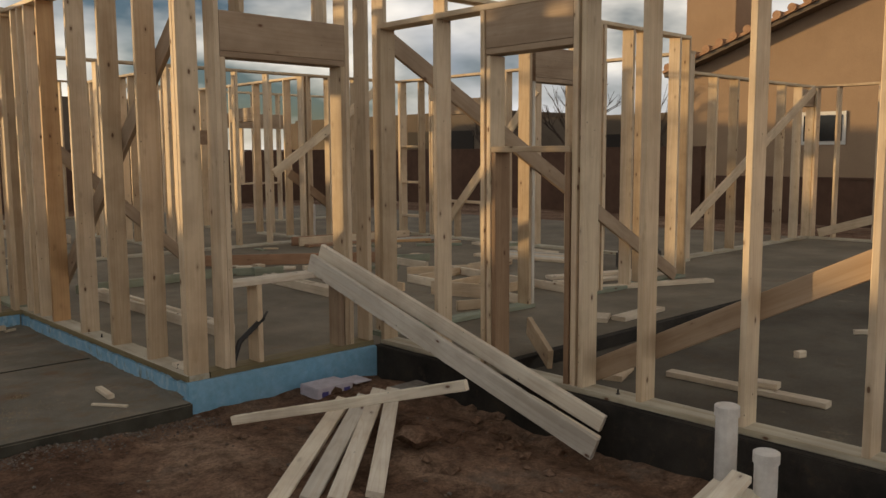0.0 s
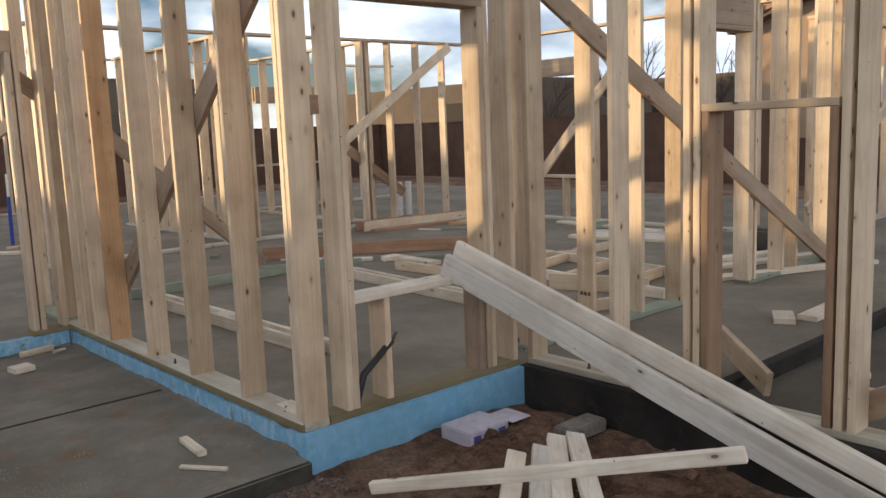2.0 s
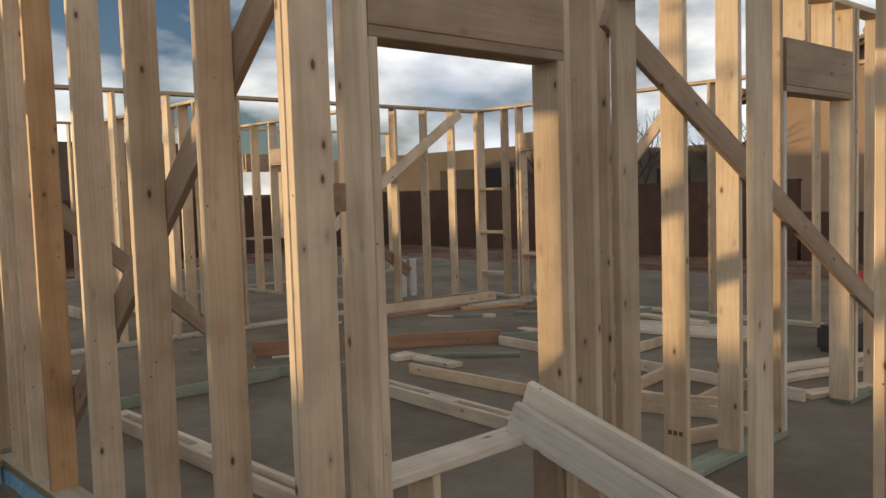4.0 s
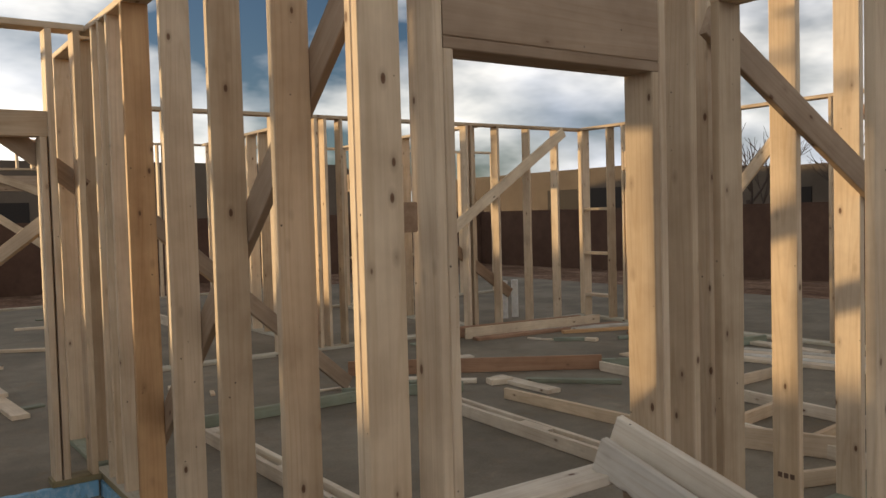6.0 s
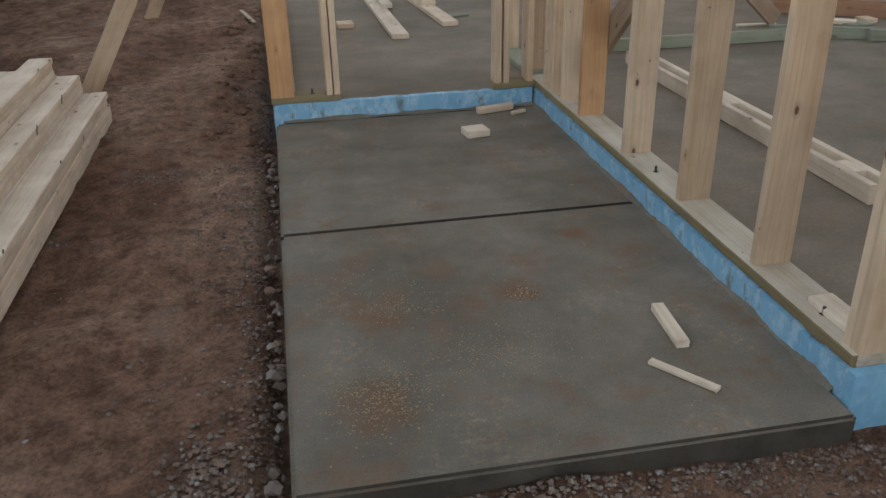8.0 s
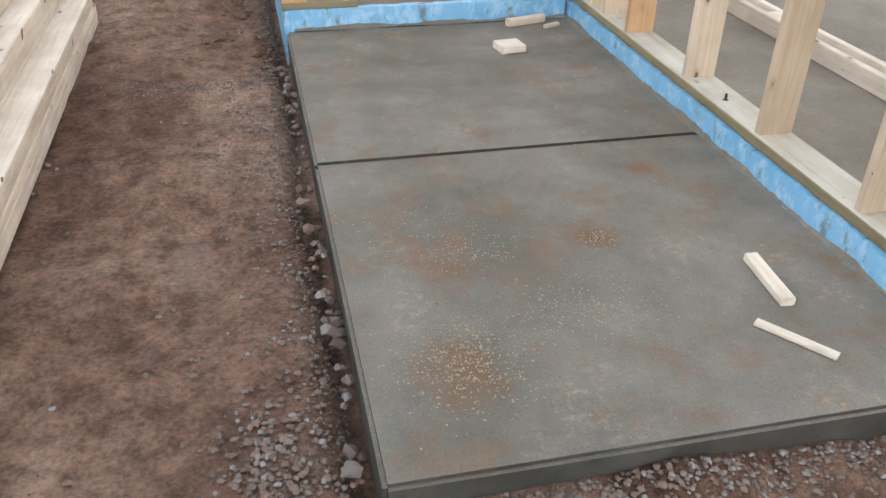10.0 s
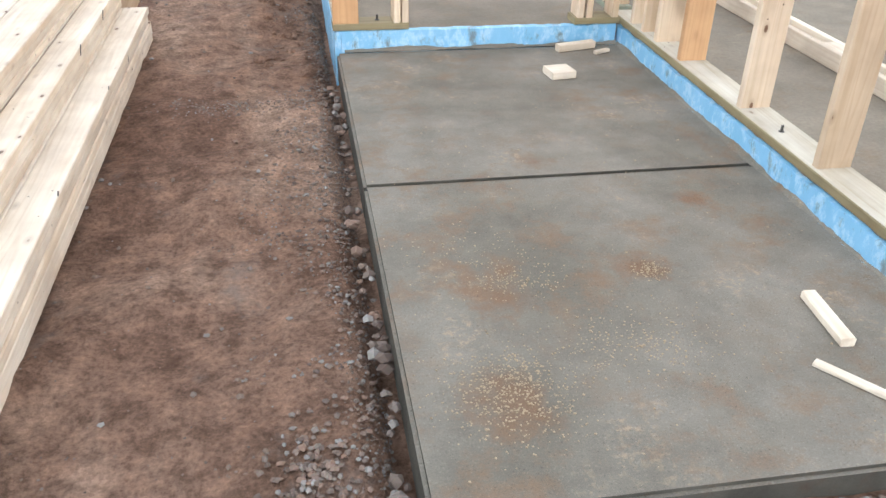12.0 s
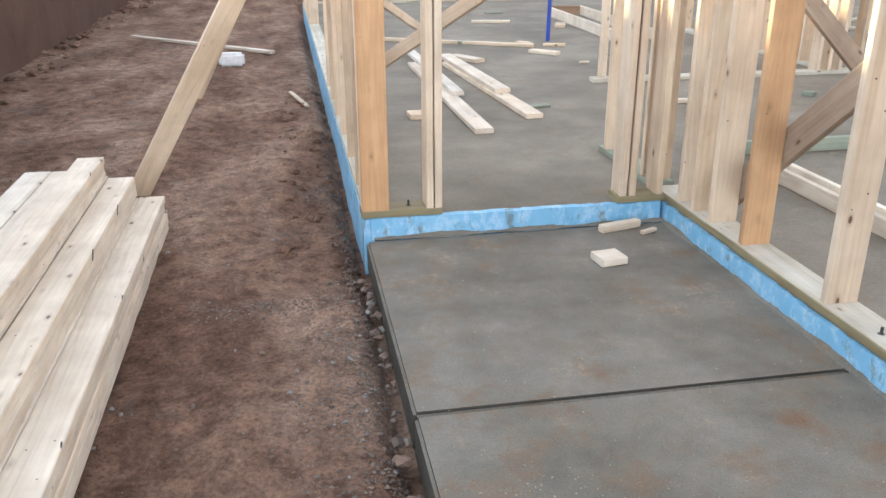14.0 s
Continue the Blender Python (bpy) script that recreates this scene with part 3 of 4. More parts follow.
def foam_strip(name, p0, p1, thick, z0, z1, label, worn=0.012, mat=None):
    """A foam board strip from p0 to p1 with a ragged upper edge."""
    p0, p1 = Vector((*p0, 0)), Vector((*p1, 0))
    d = (p1 - p0)
    count = max(2, int(d.length / 0.03))
    side = Vector((d.y, -d.x, 0)).normalized() * thick
    bm = bmesh.new()
    rows = []
    for i in range(count + 1):
        q = p0 + d * i / count
        up = z1 - worn * abs(noise.noise((i * 0.31, z1 * 7, p0.x))) * 2
        rows.append([bm.verts.new((*(q + s).xy, z)) for s, z in ((Vector(), z0), (side, z0), (side, up - 0.004), (Vector(), up))])
    for a, b in zip(rows, rows[1:]):
        for k in range(4):
            bm.faces.new((a[k], a[(k + 1) % 4], b[(k + 1) % 4], b[k]))
    bm.faces.new(rows[0][::-1])
    bm.faces.new(rows[-1])
    bmesh.ops.recalc_face_normals(bm, faces=bm.faces)
    return tagged(link(name, to_mesh(name, bm, mat or FOAM), Matrix.Identity(4)), label, "insulation", kind="structure")


foam_strip("foam_insulation", (2.392, 4.886), (2.392, 8.155), -0.022, -0.1, 0.106, "worn blue foam board along the slab edge above the porch")
foam_strip("foam_insulation", (2.366, 4.883), (3.888, 4.883), 0.036, -0.35, 0.112, "clean blue foam board on the foundation face", 0.002, FOAM_CLEAN)
foam_strip("foam_insulation", (2.352, 8.158), (0.764, 8.158), -0.034, -0.1, 0.116, "scuffed blue foam board across the end of the porch", 0.006)
foam_strip("foam_insulation", (0.763, 8.13), (0.763, 20.0), -0.036, -0.35, 0.112, "blue foam board along the outer foundation", 0.01)

def mortar_smear(p0, p1, side):
    """A ragged fillet of dirt and mortar in the corner between porch and foam."""
    p0, p1 = Vector((*p0, 0)), Vector((*p1, 0))
    d, count = p1 - p0, int((p1 - p0).length / 0.02)
    out = Vector((*side, 0))
    bm = bmesh.new()
    rows = []
    for i in range(count + 1):
        q = p0 + d * i / count
        h = 0.005 + 0.018 * max(0.0, noise.noise((i * 0.09, 3.3, p0.y)) + 0.25) + 0.012 * abs(noise.noise((i * 0.43, 1.1, p0.x)))
        rows.append([bm.verts.new((*(q + o).xy, z)) for o, z in ((Vector(), -0.01), (out * (h * 1.1 + 0.004), -0.001), (out * h * 0.45, h * 0.4), (Vector(), h))])
    for a, b in zip(rows, rows[1:]):
        for k in range(4):
            bm.faces.new((a[k], a[(k + 1) % 4], b[(k + 1) % 4], b[k]))
    bmesh.ops.recalc_face_normals(bm, faces=bm.faces)
    return tagged(link("mortar_smear", to_mesh("mortar_smear", bm, CONCRETE), Matrix.Identity(4)), "ragged grey mortar and dirt against the foam", "mortar", kind="structure")


mortar_smear((2.3715, 4.93), (2.3715, 8.12), (-1, 0))
mortar_smear((0.78, 8.123), (2.36, 8.123), (0, -1))

# ---- framed walls ----
wall = Frame("wall_porch", "y", 2.46, 4.885, 8.27, 2.85, "open stud wall of pale pine beside the porch", sole=((4.885, 4.886),))
board("sole_plate", (2.452, 4.887, F + T / 2), (2.452, 8.27, F + T / 2), (1, 0, 0), 0.16, T, TREATED, wall.ob)
board("dusty_plate_face", (2.4535, 4.889, PT + 0.0015), (2.4535, 8.268, PT + 0.0015), (1, 0, 0), 0.155, 0.003, PLATE_WOOD, wall.ob)
wall.studs(4.905, 5.49, 6.10, 6.71)
wall.stud(7.35, mat=PINE_ORANGE)
wall.studs(7.66, 7.84, 8.0)
wall.stud(4.945)
wall.brace(5.05, 2.53, 7.75, 0.26, 0.09, mat=HEADER_WOOD)
board("let_in_block", (2.56, 4.90, 1.66), (2.56, 4.96, 1.66), (0, 0, 1), 0.09, 0.05, PINE_BROWN, wall.ob)

wall = Frame("wall_window", "x", 4.955, 2.54, 3.89, 2.85, "stud wall with a framed window opening and heavy header", sole_wood=TREATED)
wall.studs(2.665, 3.688, 3.865)
wall.stud(2.704, z1=2.17)
wall.stud(3.648, z1=2.17)
wall.header(2.686, 3.665, 2.17, 2.462)
wall.studs(2.85, 3.5, z0=2.464)
wall.run("window_sill", 2.72, 3.628, 0.70, PINE_FRESH)
wall.stud(2.92, z1=0.68)
wall.stud(3.60, z1=0.68, mat=HEADER_WOOD)

XW = Frame("wall_garage", "y", 4.02, -3.9, 4.87, 2.495, "long open stud wall on the dark stem wall")
XW.studs(4.85, 4.25, 3.80, 2.58, 1.97, 1.36, 0.75, 0.14, -0.47, -1.08, -1.69, -2.3, -2.9, -3.5)
XW.studs(3.05, 2.99)
XW.stud(3.745, z1=2.17)
XW.stud(3.70, z1=1.555, mat=PINE_BROWN)
XW.stud(3.10, z1=1.555, mat=PINE_BROWN)
XW.run("cross_bar", 3.08, 3.72, 1.575)
XW.header(3.07, 3.765, 2.176, 2.456)
# darker header wood puts the shade on this brace into its colour
XW.brace(3.05, 0.20, 0.6, 1.45, 0.092, 0.13, HEADER_WOOD)

G = Frame("wall_inner", "x", 5.10, 4.10, 8.62, 2.85, "inner stud wall with a doorway header and diagonal brace", sole=((4.1, 5.95), (6.9, 8.62)), sole_wood=GREEN_WOOD)
G.studs(4.16, 4.81, 5.37, 5.87, 6.93, 7.0, 7.5, 7.75, 8.4, 8.6)
G.stud(5.915, z1=2.2, mat=GREY_WOOD)
G.stud(6.89, z1=2.2)
G.header(5.93, 6.91, 2.2, 2.52)
G.studs(6.2, 6.6, z0=2.524)
for k in range(3):
    part("faded_stamp", box_bm(4.7895, 4.7905, 5.055 + 0.032 * k, 5.078 + 0.032 * k, 0.36, 0.385), INK, G.ob)
G.brace(4.12, 2.44, 8.35, 0.17, -0.09, mat=HEADER_WOOD)

B = Frame("wall_north", "x", 11.60, 3.2, 9.97, 2.85, "far inner stud wall with a diagonal brace")
B.studs(3.3, 3.9, 4.5, 5.1, 5.5, 5.62, 5.74, 5.95, 6.6, 7.15, 7.8, 7.88, 8.32, 8.87, 9.40, 9.95)
B.brace(7.2, 1.25, 9.5, 2.78, -0.09)
B.brace(7.6, 1.25, 8.6, 0.55, 0.09, mat=PINE_BROWN)

A = Frame("wall_east", "y", 9.9, 5.75, 11.525, 2.85, "outer stud wall with blocking and a window opening")
A.studs(11.49, 11.0, 10.72, 8.95, 8.35, 7.75, 7.15, 6.55, 5.84, 5.78)
A.studs(10.66, 9.02, z1=2.45)
A.header(9.0, 10.7, 2.20, 2.45)
A.run("window_sill", 9.02, 10.64, 0.75)
for z in (0.45, 1.05, 1.68):
    board("blocking", (9.9, 11.02, z), (9.9, 11.47, z), (1, 0, 0), W, T, PINE, A.ob)
A.studs(9.5, 10.1, z1=0.73)
A.brace(10.4, 0.25, 8.3, 2.5, -0.09)

E = Frame("wall_garage_north", "x", 5.95, 10.0, 14.05, 2.62, "open stud wall between the garage and the yard")
E.studs(10.05, 10.8, 11.4, 12.25, 12.9, 13.5, 13.98)
E.header(13.52, 13.96, 2.28, 2.55)
E.brace(9.75, 0.42, 13.9, 2.56, -0.09)
FW = Frame("wall_garage_east", "y", 14.0, -4.0, 5.87, 2.62, "open stud wall at the end of the garage")
FW.studs(5.84, 5.5, 4.87, 4.25, 3.85, 3.25, 2.6, 2.0, 1.4, 0.8, 0.2, -0.4, -1.0, -1.6, -2.2, -2.8, -3.4)
FW.brace(5.7, 0.22, 2.6, 1.2, -0.09)

M1 = Frame("wall_corridor", "y", 5.75, 11.68, 15.5, 2.85, "dense inner stud wall running back from the far wall")
M1.studs(*[11.75 + 0.4 * k for k in range(10)])
M2 = Frame("wall_closet", "y", 8.05, 11.68, 15.5, 2.85, "inner stud wall of a far closet", sole=((11.68, 13.4), (14.2, 15.5)))
M2.studs(11.8, 12.4, 13.0, 13.4, 14.25, 14.8, 15.4)
M2.header(13.42, 14.23, 2.15, 2.4)
D = Frame("wall_far_bedroom", "x", 15.6, 6.4, 11.6, 2.85, "far stud wall with a window opening")
D.studs(6.45, 7.0, 7.6, 8.2, 9.3, 9.9, 10.1, 10.7, 11.5)
D.header(8.3, 10.0, 2.1, 2.4)
D.run("window_sill", 8.3, 9.9, 0.95)
D.stud(9.0, z0=0.97, z1=2.1)

P = Frame("wall_entry", "x", 8.20, 0.72, 2.385, 2.85, "porch end wall framed round a wide doorway", sole=((0.72, 1.14), (2.10, 2.385)), sole_wood=TREATED)
for y, mt in ((8.152, PINE_ORANGE), (8.191, PINE), (8.23, PINE)):
    board("stud", (0.792, y, PT), (0.792, y, 2.85 - T), (1, 0, 0), W, T, mt, P.ob)
P.stud(1.075, z1=2.18)
P.stud(1.12, z1=2.18)
P.stud(2.135, z1=2.18)
P.stud(2.185)
P.stud(2.34)
board("beam", (0.86, 8.17, 2.257), (2.165, 8.17, 2.257), (0, 0, 1), 0.15, T, PINE, P.ob)
board("beam", (0.86, 8.23, 2.257), (2.165, 8.23, 2.257), (0, 0, 1), 0.15, T, PINE, P.ob)

L = Frame("wall_west", "y", 0.80, 8.275, 19.8, 2.85, "outer west stud wall on blue foam edged slab")
for i in range(19):
    if not 12.0 < 8.62 + 0.61 * i < 16.4:      # studs left out so the low sun gets through
        L.stud(8.62 + 0.61 * i)
R = Frame("wall_hall", "y", 2.46, 8.35, 9.2, 2.85, "short inner stud wall of the hall", sole_wood=GREEN_WOOD)
R.studs(8.42, 8.5, 9.1)
P.brace(1.15, 2.83, 2.38, 1.88, 0.09, 0.12, HEADER_WOOD)

N = Frame("wall_back", "x", 19.9, 0.72, 10.0, 3.25, "tall back stud wall with a wide window opening")
N.studs(0.76, 1.32, 1.42, 1.86, 2.42, 2.66, 4.45, 5.1, 5.7, 6.3, 6.9, 7.5, 8.1, 8.7, 9.3, 9.9)
N.run("cross_bar", 1.88, 2.40, 1.0)
for z in (0.75, 1.45, 2.1):
    board("blocking", (1.44, 19.9, z), (1.84, 19.9, z), (0, 1, 0), W, T, PINE, N.ob)
N.run("cross_bar", 1.44, 4.43, 2.70)
N.header(2.68, 4.43, 2.30, 2.58)
N.studs(3.1, 3.75, 4.0, z0=2.72)
N.brace(1.5, 3.2, 4.3, 1.15, -0.09)
N.brace(1.6, 3.25, 4.4, 2.15, -0.13)

# temporary braces and props
TEMP = "temporary braces"
board("temporary_brace", (2.20, 8.31, 1.72), (0.90, 10.4, 0.42), (0, 0, 1), 0.09, T, PINE, None, "pale pine brace nailed diagonally across the entry", "brace", TEMP)
board("temporary_brace", (0.89, 11.7, 1.12), (2.2, 14.2, 0.17), (0, 0, 1), 0.09, T, PINE, None, "pine brace from the west wall down to the slab", "brace", TEMP)
board("temporary_brace", (-0.62, 9.4, -0.12), (0.70, 9.1, 2.12), (0.9, 0.15, 0), 0.13, T, PINE, None, "long pine prop leaning from the dirt to the outer wall", "brace", TEMP)
board("temporary_brace", (-0.55, 12.6, -0.12), (0.70, 12.4, 2.2), (0.9, 0.15, 0), 0.13, T, PINE, None, "pine prop leaning against the outer west wall", "brace", TEMP)

board("temporary_brace", (2.57, 8.75, 1.97), (4.78, 9.40, 0.17), (0, 0, 1), 0.13, T, HEADER_WOOD, None, "reddish-brown brace from the hall wall down to the slab", "brace", TEMP)

# ---- loose lumber ----
def lie(p0, p1, z=F, w=W, t=T, mat=None, edge=False, label="pale pine board lying on the slab", group="boards on the slab", name="board"):
    """A board resting flat, or on edge, on the level z."""
    wide = (0, 0, 1) if edge else Vector((p1[1] - p0[1], p0[0] - p1[0], 0))
    h = w if edge else t
    return board(name, (*p0, z + h / 2 + 0.001), (*p1, z + h / 2 + 0.001), wide, w, t, mat or PINE_PALE, None, label, "board", group)


def ladder_pair(p0, p1, blocks, label):
    """Two boards on edge with flat blocks between: a header laid on the slab."""
    d = Vector((p1[0] - p0[0], p1[1] - p0[1], 0)).normalized()
    s = Vector((-d.y, d.x, 0))
    ob = empty("built_up_header", (*p0, F), label, "lumber")
    for k in (-0.052, 0.052):
        a, b = Vector((*p0, F + 0.046)) + s * k, Vector((*p1, F + 0.046)) + s * k
        board("rail", a, b, (0, 0, 1), 0.09, T, PINE_PALE, ob)
    for u, ln in blocks:
        c = Vector((*p0, F + 0.07)) + d * u
        board("spacer", c, c + d * ln, s, 0.064, T, PINE_PALE, ob)


ladder_pair((3.22, 8.55), (3.25, 5.95), ((0.0, 0.12), (1.15, 0.2), (2.3, 0.14)), "pale built-up header of two boards lying on the slab")
ladder_pair((5.05, 8.25), (4.92, 6.2), ((0.05, 0.12), (1.0, 0.3), (1.85, 0.12)), "pale built-up header lying on the slab near the window")
lie((3.15, 8.93), (4.75, 8.93), mat=GREEN_WOOD, w=0.09, edge=True, label="green treated board on edge on the slab")
lie((4.55, 9.1), (5.25, 8.75), mat=GREEN_WOOD, w=0.09, edge=True, label="short green treated board on edge")
lie((5.15, 8.72), (5.5, 8.65), mat=GREEN_WOOD, w=0.09, edge=True, label="short green treated offcut on the slab")
lie((5.1, 9.98), (7.13, 8.56), mat=PINE_RED, edge=True, label="reddish board standing on edge on the slab")
lie((5.60, 8.18), (5.67, 6.6), edge=True, w=0.09, mat=PINE, label="pine board on edge on the slab")
lie((6.05, 8.85), (6.03, 8.05), label="short flat pine offcut on the slab")
lie((5.85, 8.72), (6.05, 8.66), t=0.05, label="small pale pine block on the slab")
lie((6.17, 8.58), (6.75, 7.95), mat=GREEN_WOOD, w=0.09, label="grey-green treated board on the slab")
lie((7.15, 8.6), (7.6, 8.3), mat=GREEN_WOOD, w=0.09, edge=True, label="green treated board standing on edge")
for k in range(3):
    lie((7.3 + 0.03 * k, 11.2 - 0.16 * k), (9.2 + 0.2 * k, 10.95 - 0.16 * k), edge=(k < 2), mat=(PINE_RED, PINE, PINE_RED)[k], label="long pine board by the far wall")
lie((8.25, 10.9), (9.7, 10.4), mat=GREY_WOOD, label="grey board lying by the far wall")
lie((8.02, 10.2), (8.3, 9.95), mat=GREEN_WOOD, w=0.09, label="green treated offcut on the slab")
lie((8.65, 9.75), (9.2, 9.3), mat=GREEN_WOOD, w=0.09, label="green treated board on the slab")

# a wall frame lying flat on the slab, waiting to be raised
laid = empty("laid_wall_frame", (6.5, 6.2, F), "pale pine wall frame lying flat on the slab", "lumber")
for a, b in (((6.13, 7.05), (5.97, 5.25)), ((7.02, 7.55), (6.78, 5.30))):
    board("rail", (*a, F + 0.046), (*b, F + 0.046), (0, 0, 1), 0.09, T, PINE_PALE, laid)
for a, b in (((6.16, 6.93), (6.95, 7.06)), ((6.10, 6.35), (6.87, 6.45)), ((6.05, 5.75), (6.80, 5.83))):
    board("cross_piece", (*a, F + 0.046), (*b, F + 0.046), (0, 0, 1), 0.09, T, PINE, laid)
lie((7.25, 7.2), (8.05, 7.22), edge=True, w=0.09, mat=PINE, label="pine board on edge beside the laid frame")
lie((7.06, 8.50), (6.99, 7.68), edge=True, w=0.09, label="pale board standing on edge on the slab")
lie((7.15, 5.75), (8.6, 5.25), label="pale board lying by the inner doorway")
lie((7.2, 5.9), (8.5, 5.42), z=F + T, label="pale board resting on another by the doorway")
lie((8.9, 8.5), (9.6, 8.4), mat=GREEN_WOOD, w=0.09, edge=True, label="green treated board on edge by the east wall")
lie((9.0, 9.9), (9.55, 9.75), mat=PINE_BROWN, w=0.09, label="brown board end in a pile of scraps")
lie((8.5, 10.55), (9.35, 10.2), mat=PINE_ORANGE, w=0.09, label="reddish board lying by the far wall")
lie((6.5, 7.5), (7.2, 7.1), edge=True, w=0.09, mat=PINE, label="short pine board standing on edge")
lie((5.75, 6.25), (6.05, 5.45), edge=True, w=0.14, mat=PINE, label="board on edge behind the inner wall")
lie((5.3, 5.42), (5.7, 5.28), edge=True, w=0.09, mat=PINE, label="short board on edge near the inner wall")
for k in range(4):
    lie((8.4 + 0.17 * k, 8.2), (8.75 + 0.17 * k, 6.6 + 0.1 * k), mat=(PINE_PALE, GREY_WOOD)[k % 2], label="pale board in a loose row on the slab")
lie((9.5, 9.3), (9.3, 7.5), mat=PINE_PALE, label="long pale board on the slab by the east wall")
lie((6.9, 5.35), (8.5, 4.65), label="pale board lying across the inner doorway")
lie((5.77, 4.17), (6.0, 4.3), label="pale scrap of board on the slab")
lie((5.95, 4.1), (6.62, 4.13), label="pale offcut on the slab")
lie((4.93, 3.43), (5.2, 3.43), z=0.02, w=0.09, label="short offcut beside the slab step")
lie((4.98, 3.52), (5.28, 3.5), z=0.02, w=0.09, mat=PINE_ORANGE, label="orange offcut beside the slab step")
lie((5.0, 3.02), (5.02, 1.95), z=0.02, w=0.09, label="narrow pale board on the garage slab", group="boards on the slab")
lie((5.05, 2.42), (5.07, 2.28), z=0.06, w=0.09, label="pale block on a board")
lie((6.1, 2.62), (6.18, 2.6), z=0.02, w=0.05, t=0.05, label="small wood block on the garage slab")
board("board", (4.72, 4.05, 0.26), (4.42, 3.6, 0.13), (0, 0, 1), 0.14, T, PINE, None, "pine offcut tilted against the stem wall", "board", "boards on the slab")

# boards in the entry room
lie((1.70, 12.85), (1.75, 9.8), label="pale board lying in the entry room")
lie((2.06, 12.8), (2.24, 10.2), label="pale board lying in the entry room")
lie((2.07, 13.1), (2.20, 11.05), z=F + T, w=0.14, label="pale board resting on another")
lie((1.74, 13.6), (1.80, 11.0), z=F + T, w=0.10, mat=GREY_WOOD, label="pale board with a dark end resting on another")
lie((2.2, 13.3), (2.42, 12.9), label="short offcut in the entry room")
lie((1.5, 14.9), (3.3, 13.9), w=0.09, mat=PINE, label="long thin board across the entry room")
lie((3.15, 13.5), (3.4, 13.25), w=0.12, label="pale pine offcut on the slab")
lie((3.1, 16.5), (3.65, 16.37), w=0.07, label="thin pale stick on the slab")
lie((4.5, 17.2), (4.42, 14.0), edge=True, w=0.14, label="long white board on edge")
lie((5.05, 17.3), (4.95, 14.2), edge=True, w=0.14, label="long white board on edge")
lie((4.5, 17.25), (5.05, 17.25), edge=True, w=0.14, mat=PINE_BROWN, label="brown crosspiece between white boards")

random.seed(11)
for x0, x1, y0, y1, k in ((4.4, 9.3, 8.7, 11.0, 18), (1.2, 4.6, 9.4, 18.0, 14), (4.5, 9.0, -1.0, 3.4, 7)):
    for _ in range(k):
        x, y, a, ln = random.uniform(x0, x1), random.uniform(y0, y1), random.uniform(0, 3.14), random.uniform(0.08, 0.4)
        lie((x, y), (x + ln * math.cos(a), y + ln * math.sin(a)), z=0.02 if y < 3.5 else F, w=random.choice((0.04, 0.09, 0.14)), t=random.choice((0.02, T)), mat=random.choice((PINE_PALE, PINE, GREEN_WOOD)), label="short sawn offcut lying on the slab", group="floor offcuts", name="offcut")

# porch scraps
lie((1.80, 7.60), (1.93, 7.62), z=0.0, w=0.13, t=0.038, label="square pine block on the porch slab", group="porch offcuts", name="offcut")
lie((1.97, 8.0), (2.20, 8.06), z=0.0, w=0.05, t=0.04, label="short pine offcut by the blue foam", group="porch offcuts", name="offcut")
lie((2.17, 7.93), (2.26, 7.97), z=0.0, w=0.03, t=0.02, label="splinter of pine by the blue foam", group="porch offcuts", name="offcut")
lie((2.05, 5.50), (2.03, 5.25), z=0.0, w=0.046, t=0.03, label="pale stick of pine on the porch slab", group="porch offcuts", name="offcut")
lie((1.89, 5.19), (2.03, 5.0), z=0.0, w=0.03, t=0.014, label="thin pale stick on the porch slab", group="porch offcuts", name="offcut")
lie((2.47, 4.98), (2.47, 5.2), z=PT, w=0.09, t=0.025, label="pale offcut on the sill plate", group="porch offcuts", name="offcut")

# lumber stack beside the porch
random.seed(5)
for c, (x, rows) in enumerate(((-0.405, 5), (-0.55, 8), (-0.70, 11), (-0.85, 9), (-1.0, 9))):
    for k in range(rows):
        y1 = 8.72 + random.uniform(-0.03, 0.03) + 0.03 * c
        dx = random.uniform(-0.006, 0.006)
        lie((x + dx, y1 - 3.66), (x + dx, y1), z=-0.09 + k * 0.0392, label="clean pale pine stud in a stack on the dirt", group="stacked lumber", name="lumber")

for x, y, k in ((-0.338, 6.3, 5), (-0.338, 7.35, 5), (-0.338, 7.9, 4), (-0.483, 7.6, 8), (-0.483, 8.2, 8), (-0.633, 8.4, 11)):
    board("strap_clip", (x, y, -0.09 + 0.0392 * (k - 0.9)), (x + 0.004, y + 0.02, -0.09 + 0.0392 * (k + 0.3)), (0, 1, 0), 0.012, 0.003, BLACK_PLASTIC, None, "black scrap of banding strap on the lumber stack", "strap", "strap scraps")

# leaning beams and sticks in front
LEAN_G = "leaning beams"
board("beam", (3.375, 4.94, 0.785), (3.66, 2.66, -0.075), (0, 0, 1), 0.13, 0.038, GREY_WOOD, None, "grey weathered board on edge leaning on the window sill", "board", LEAN_G)
board("beam", (3.475, 4.95, 0.86), (3.83, 2.73, 0.015), (0, 0, 1), 0.10, 0.04, PINE_FRESH, None, "pale pine board on edge leaning on the window sill", "board", LEAN_G)
board("beam", (3.68, 3.15, 0.10), (3.745, 2.70, -0.06), (0, 0, 1), 0.06, 0.036, PINE_FRESH, None, "short pale board wedged between two leaning boards", "board", LEAN_G)

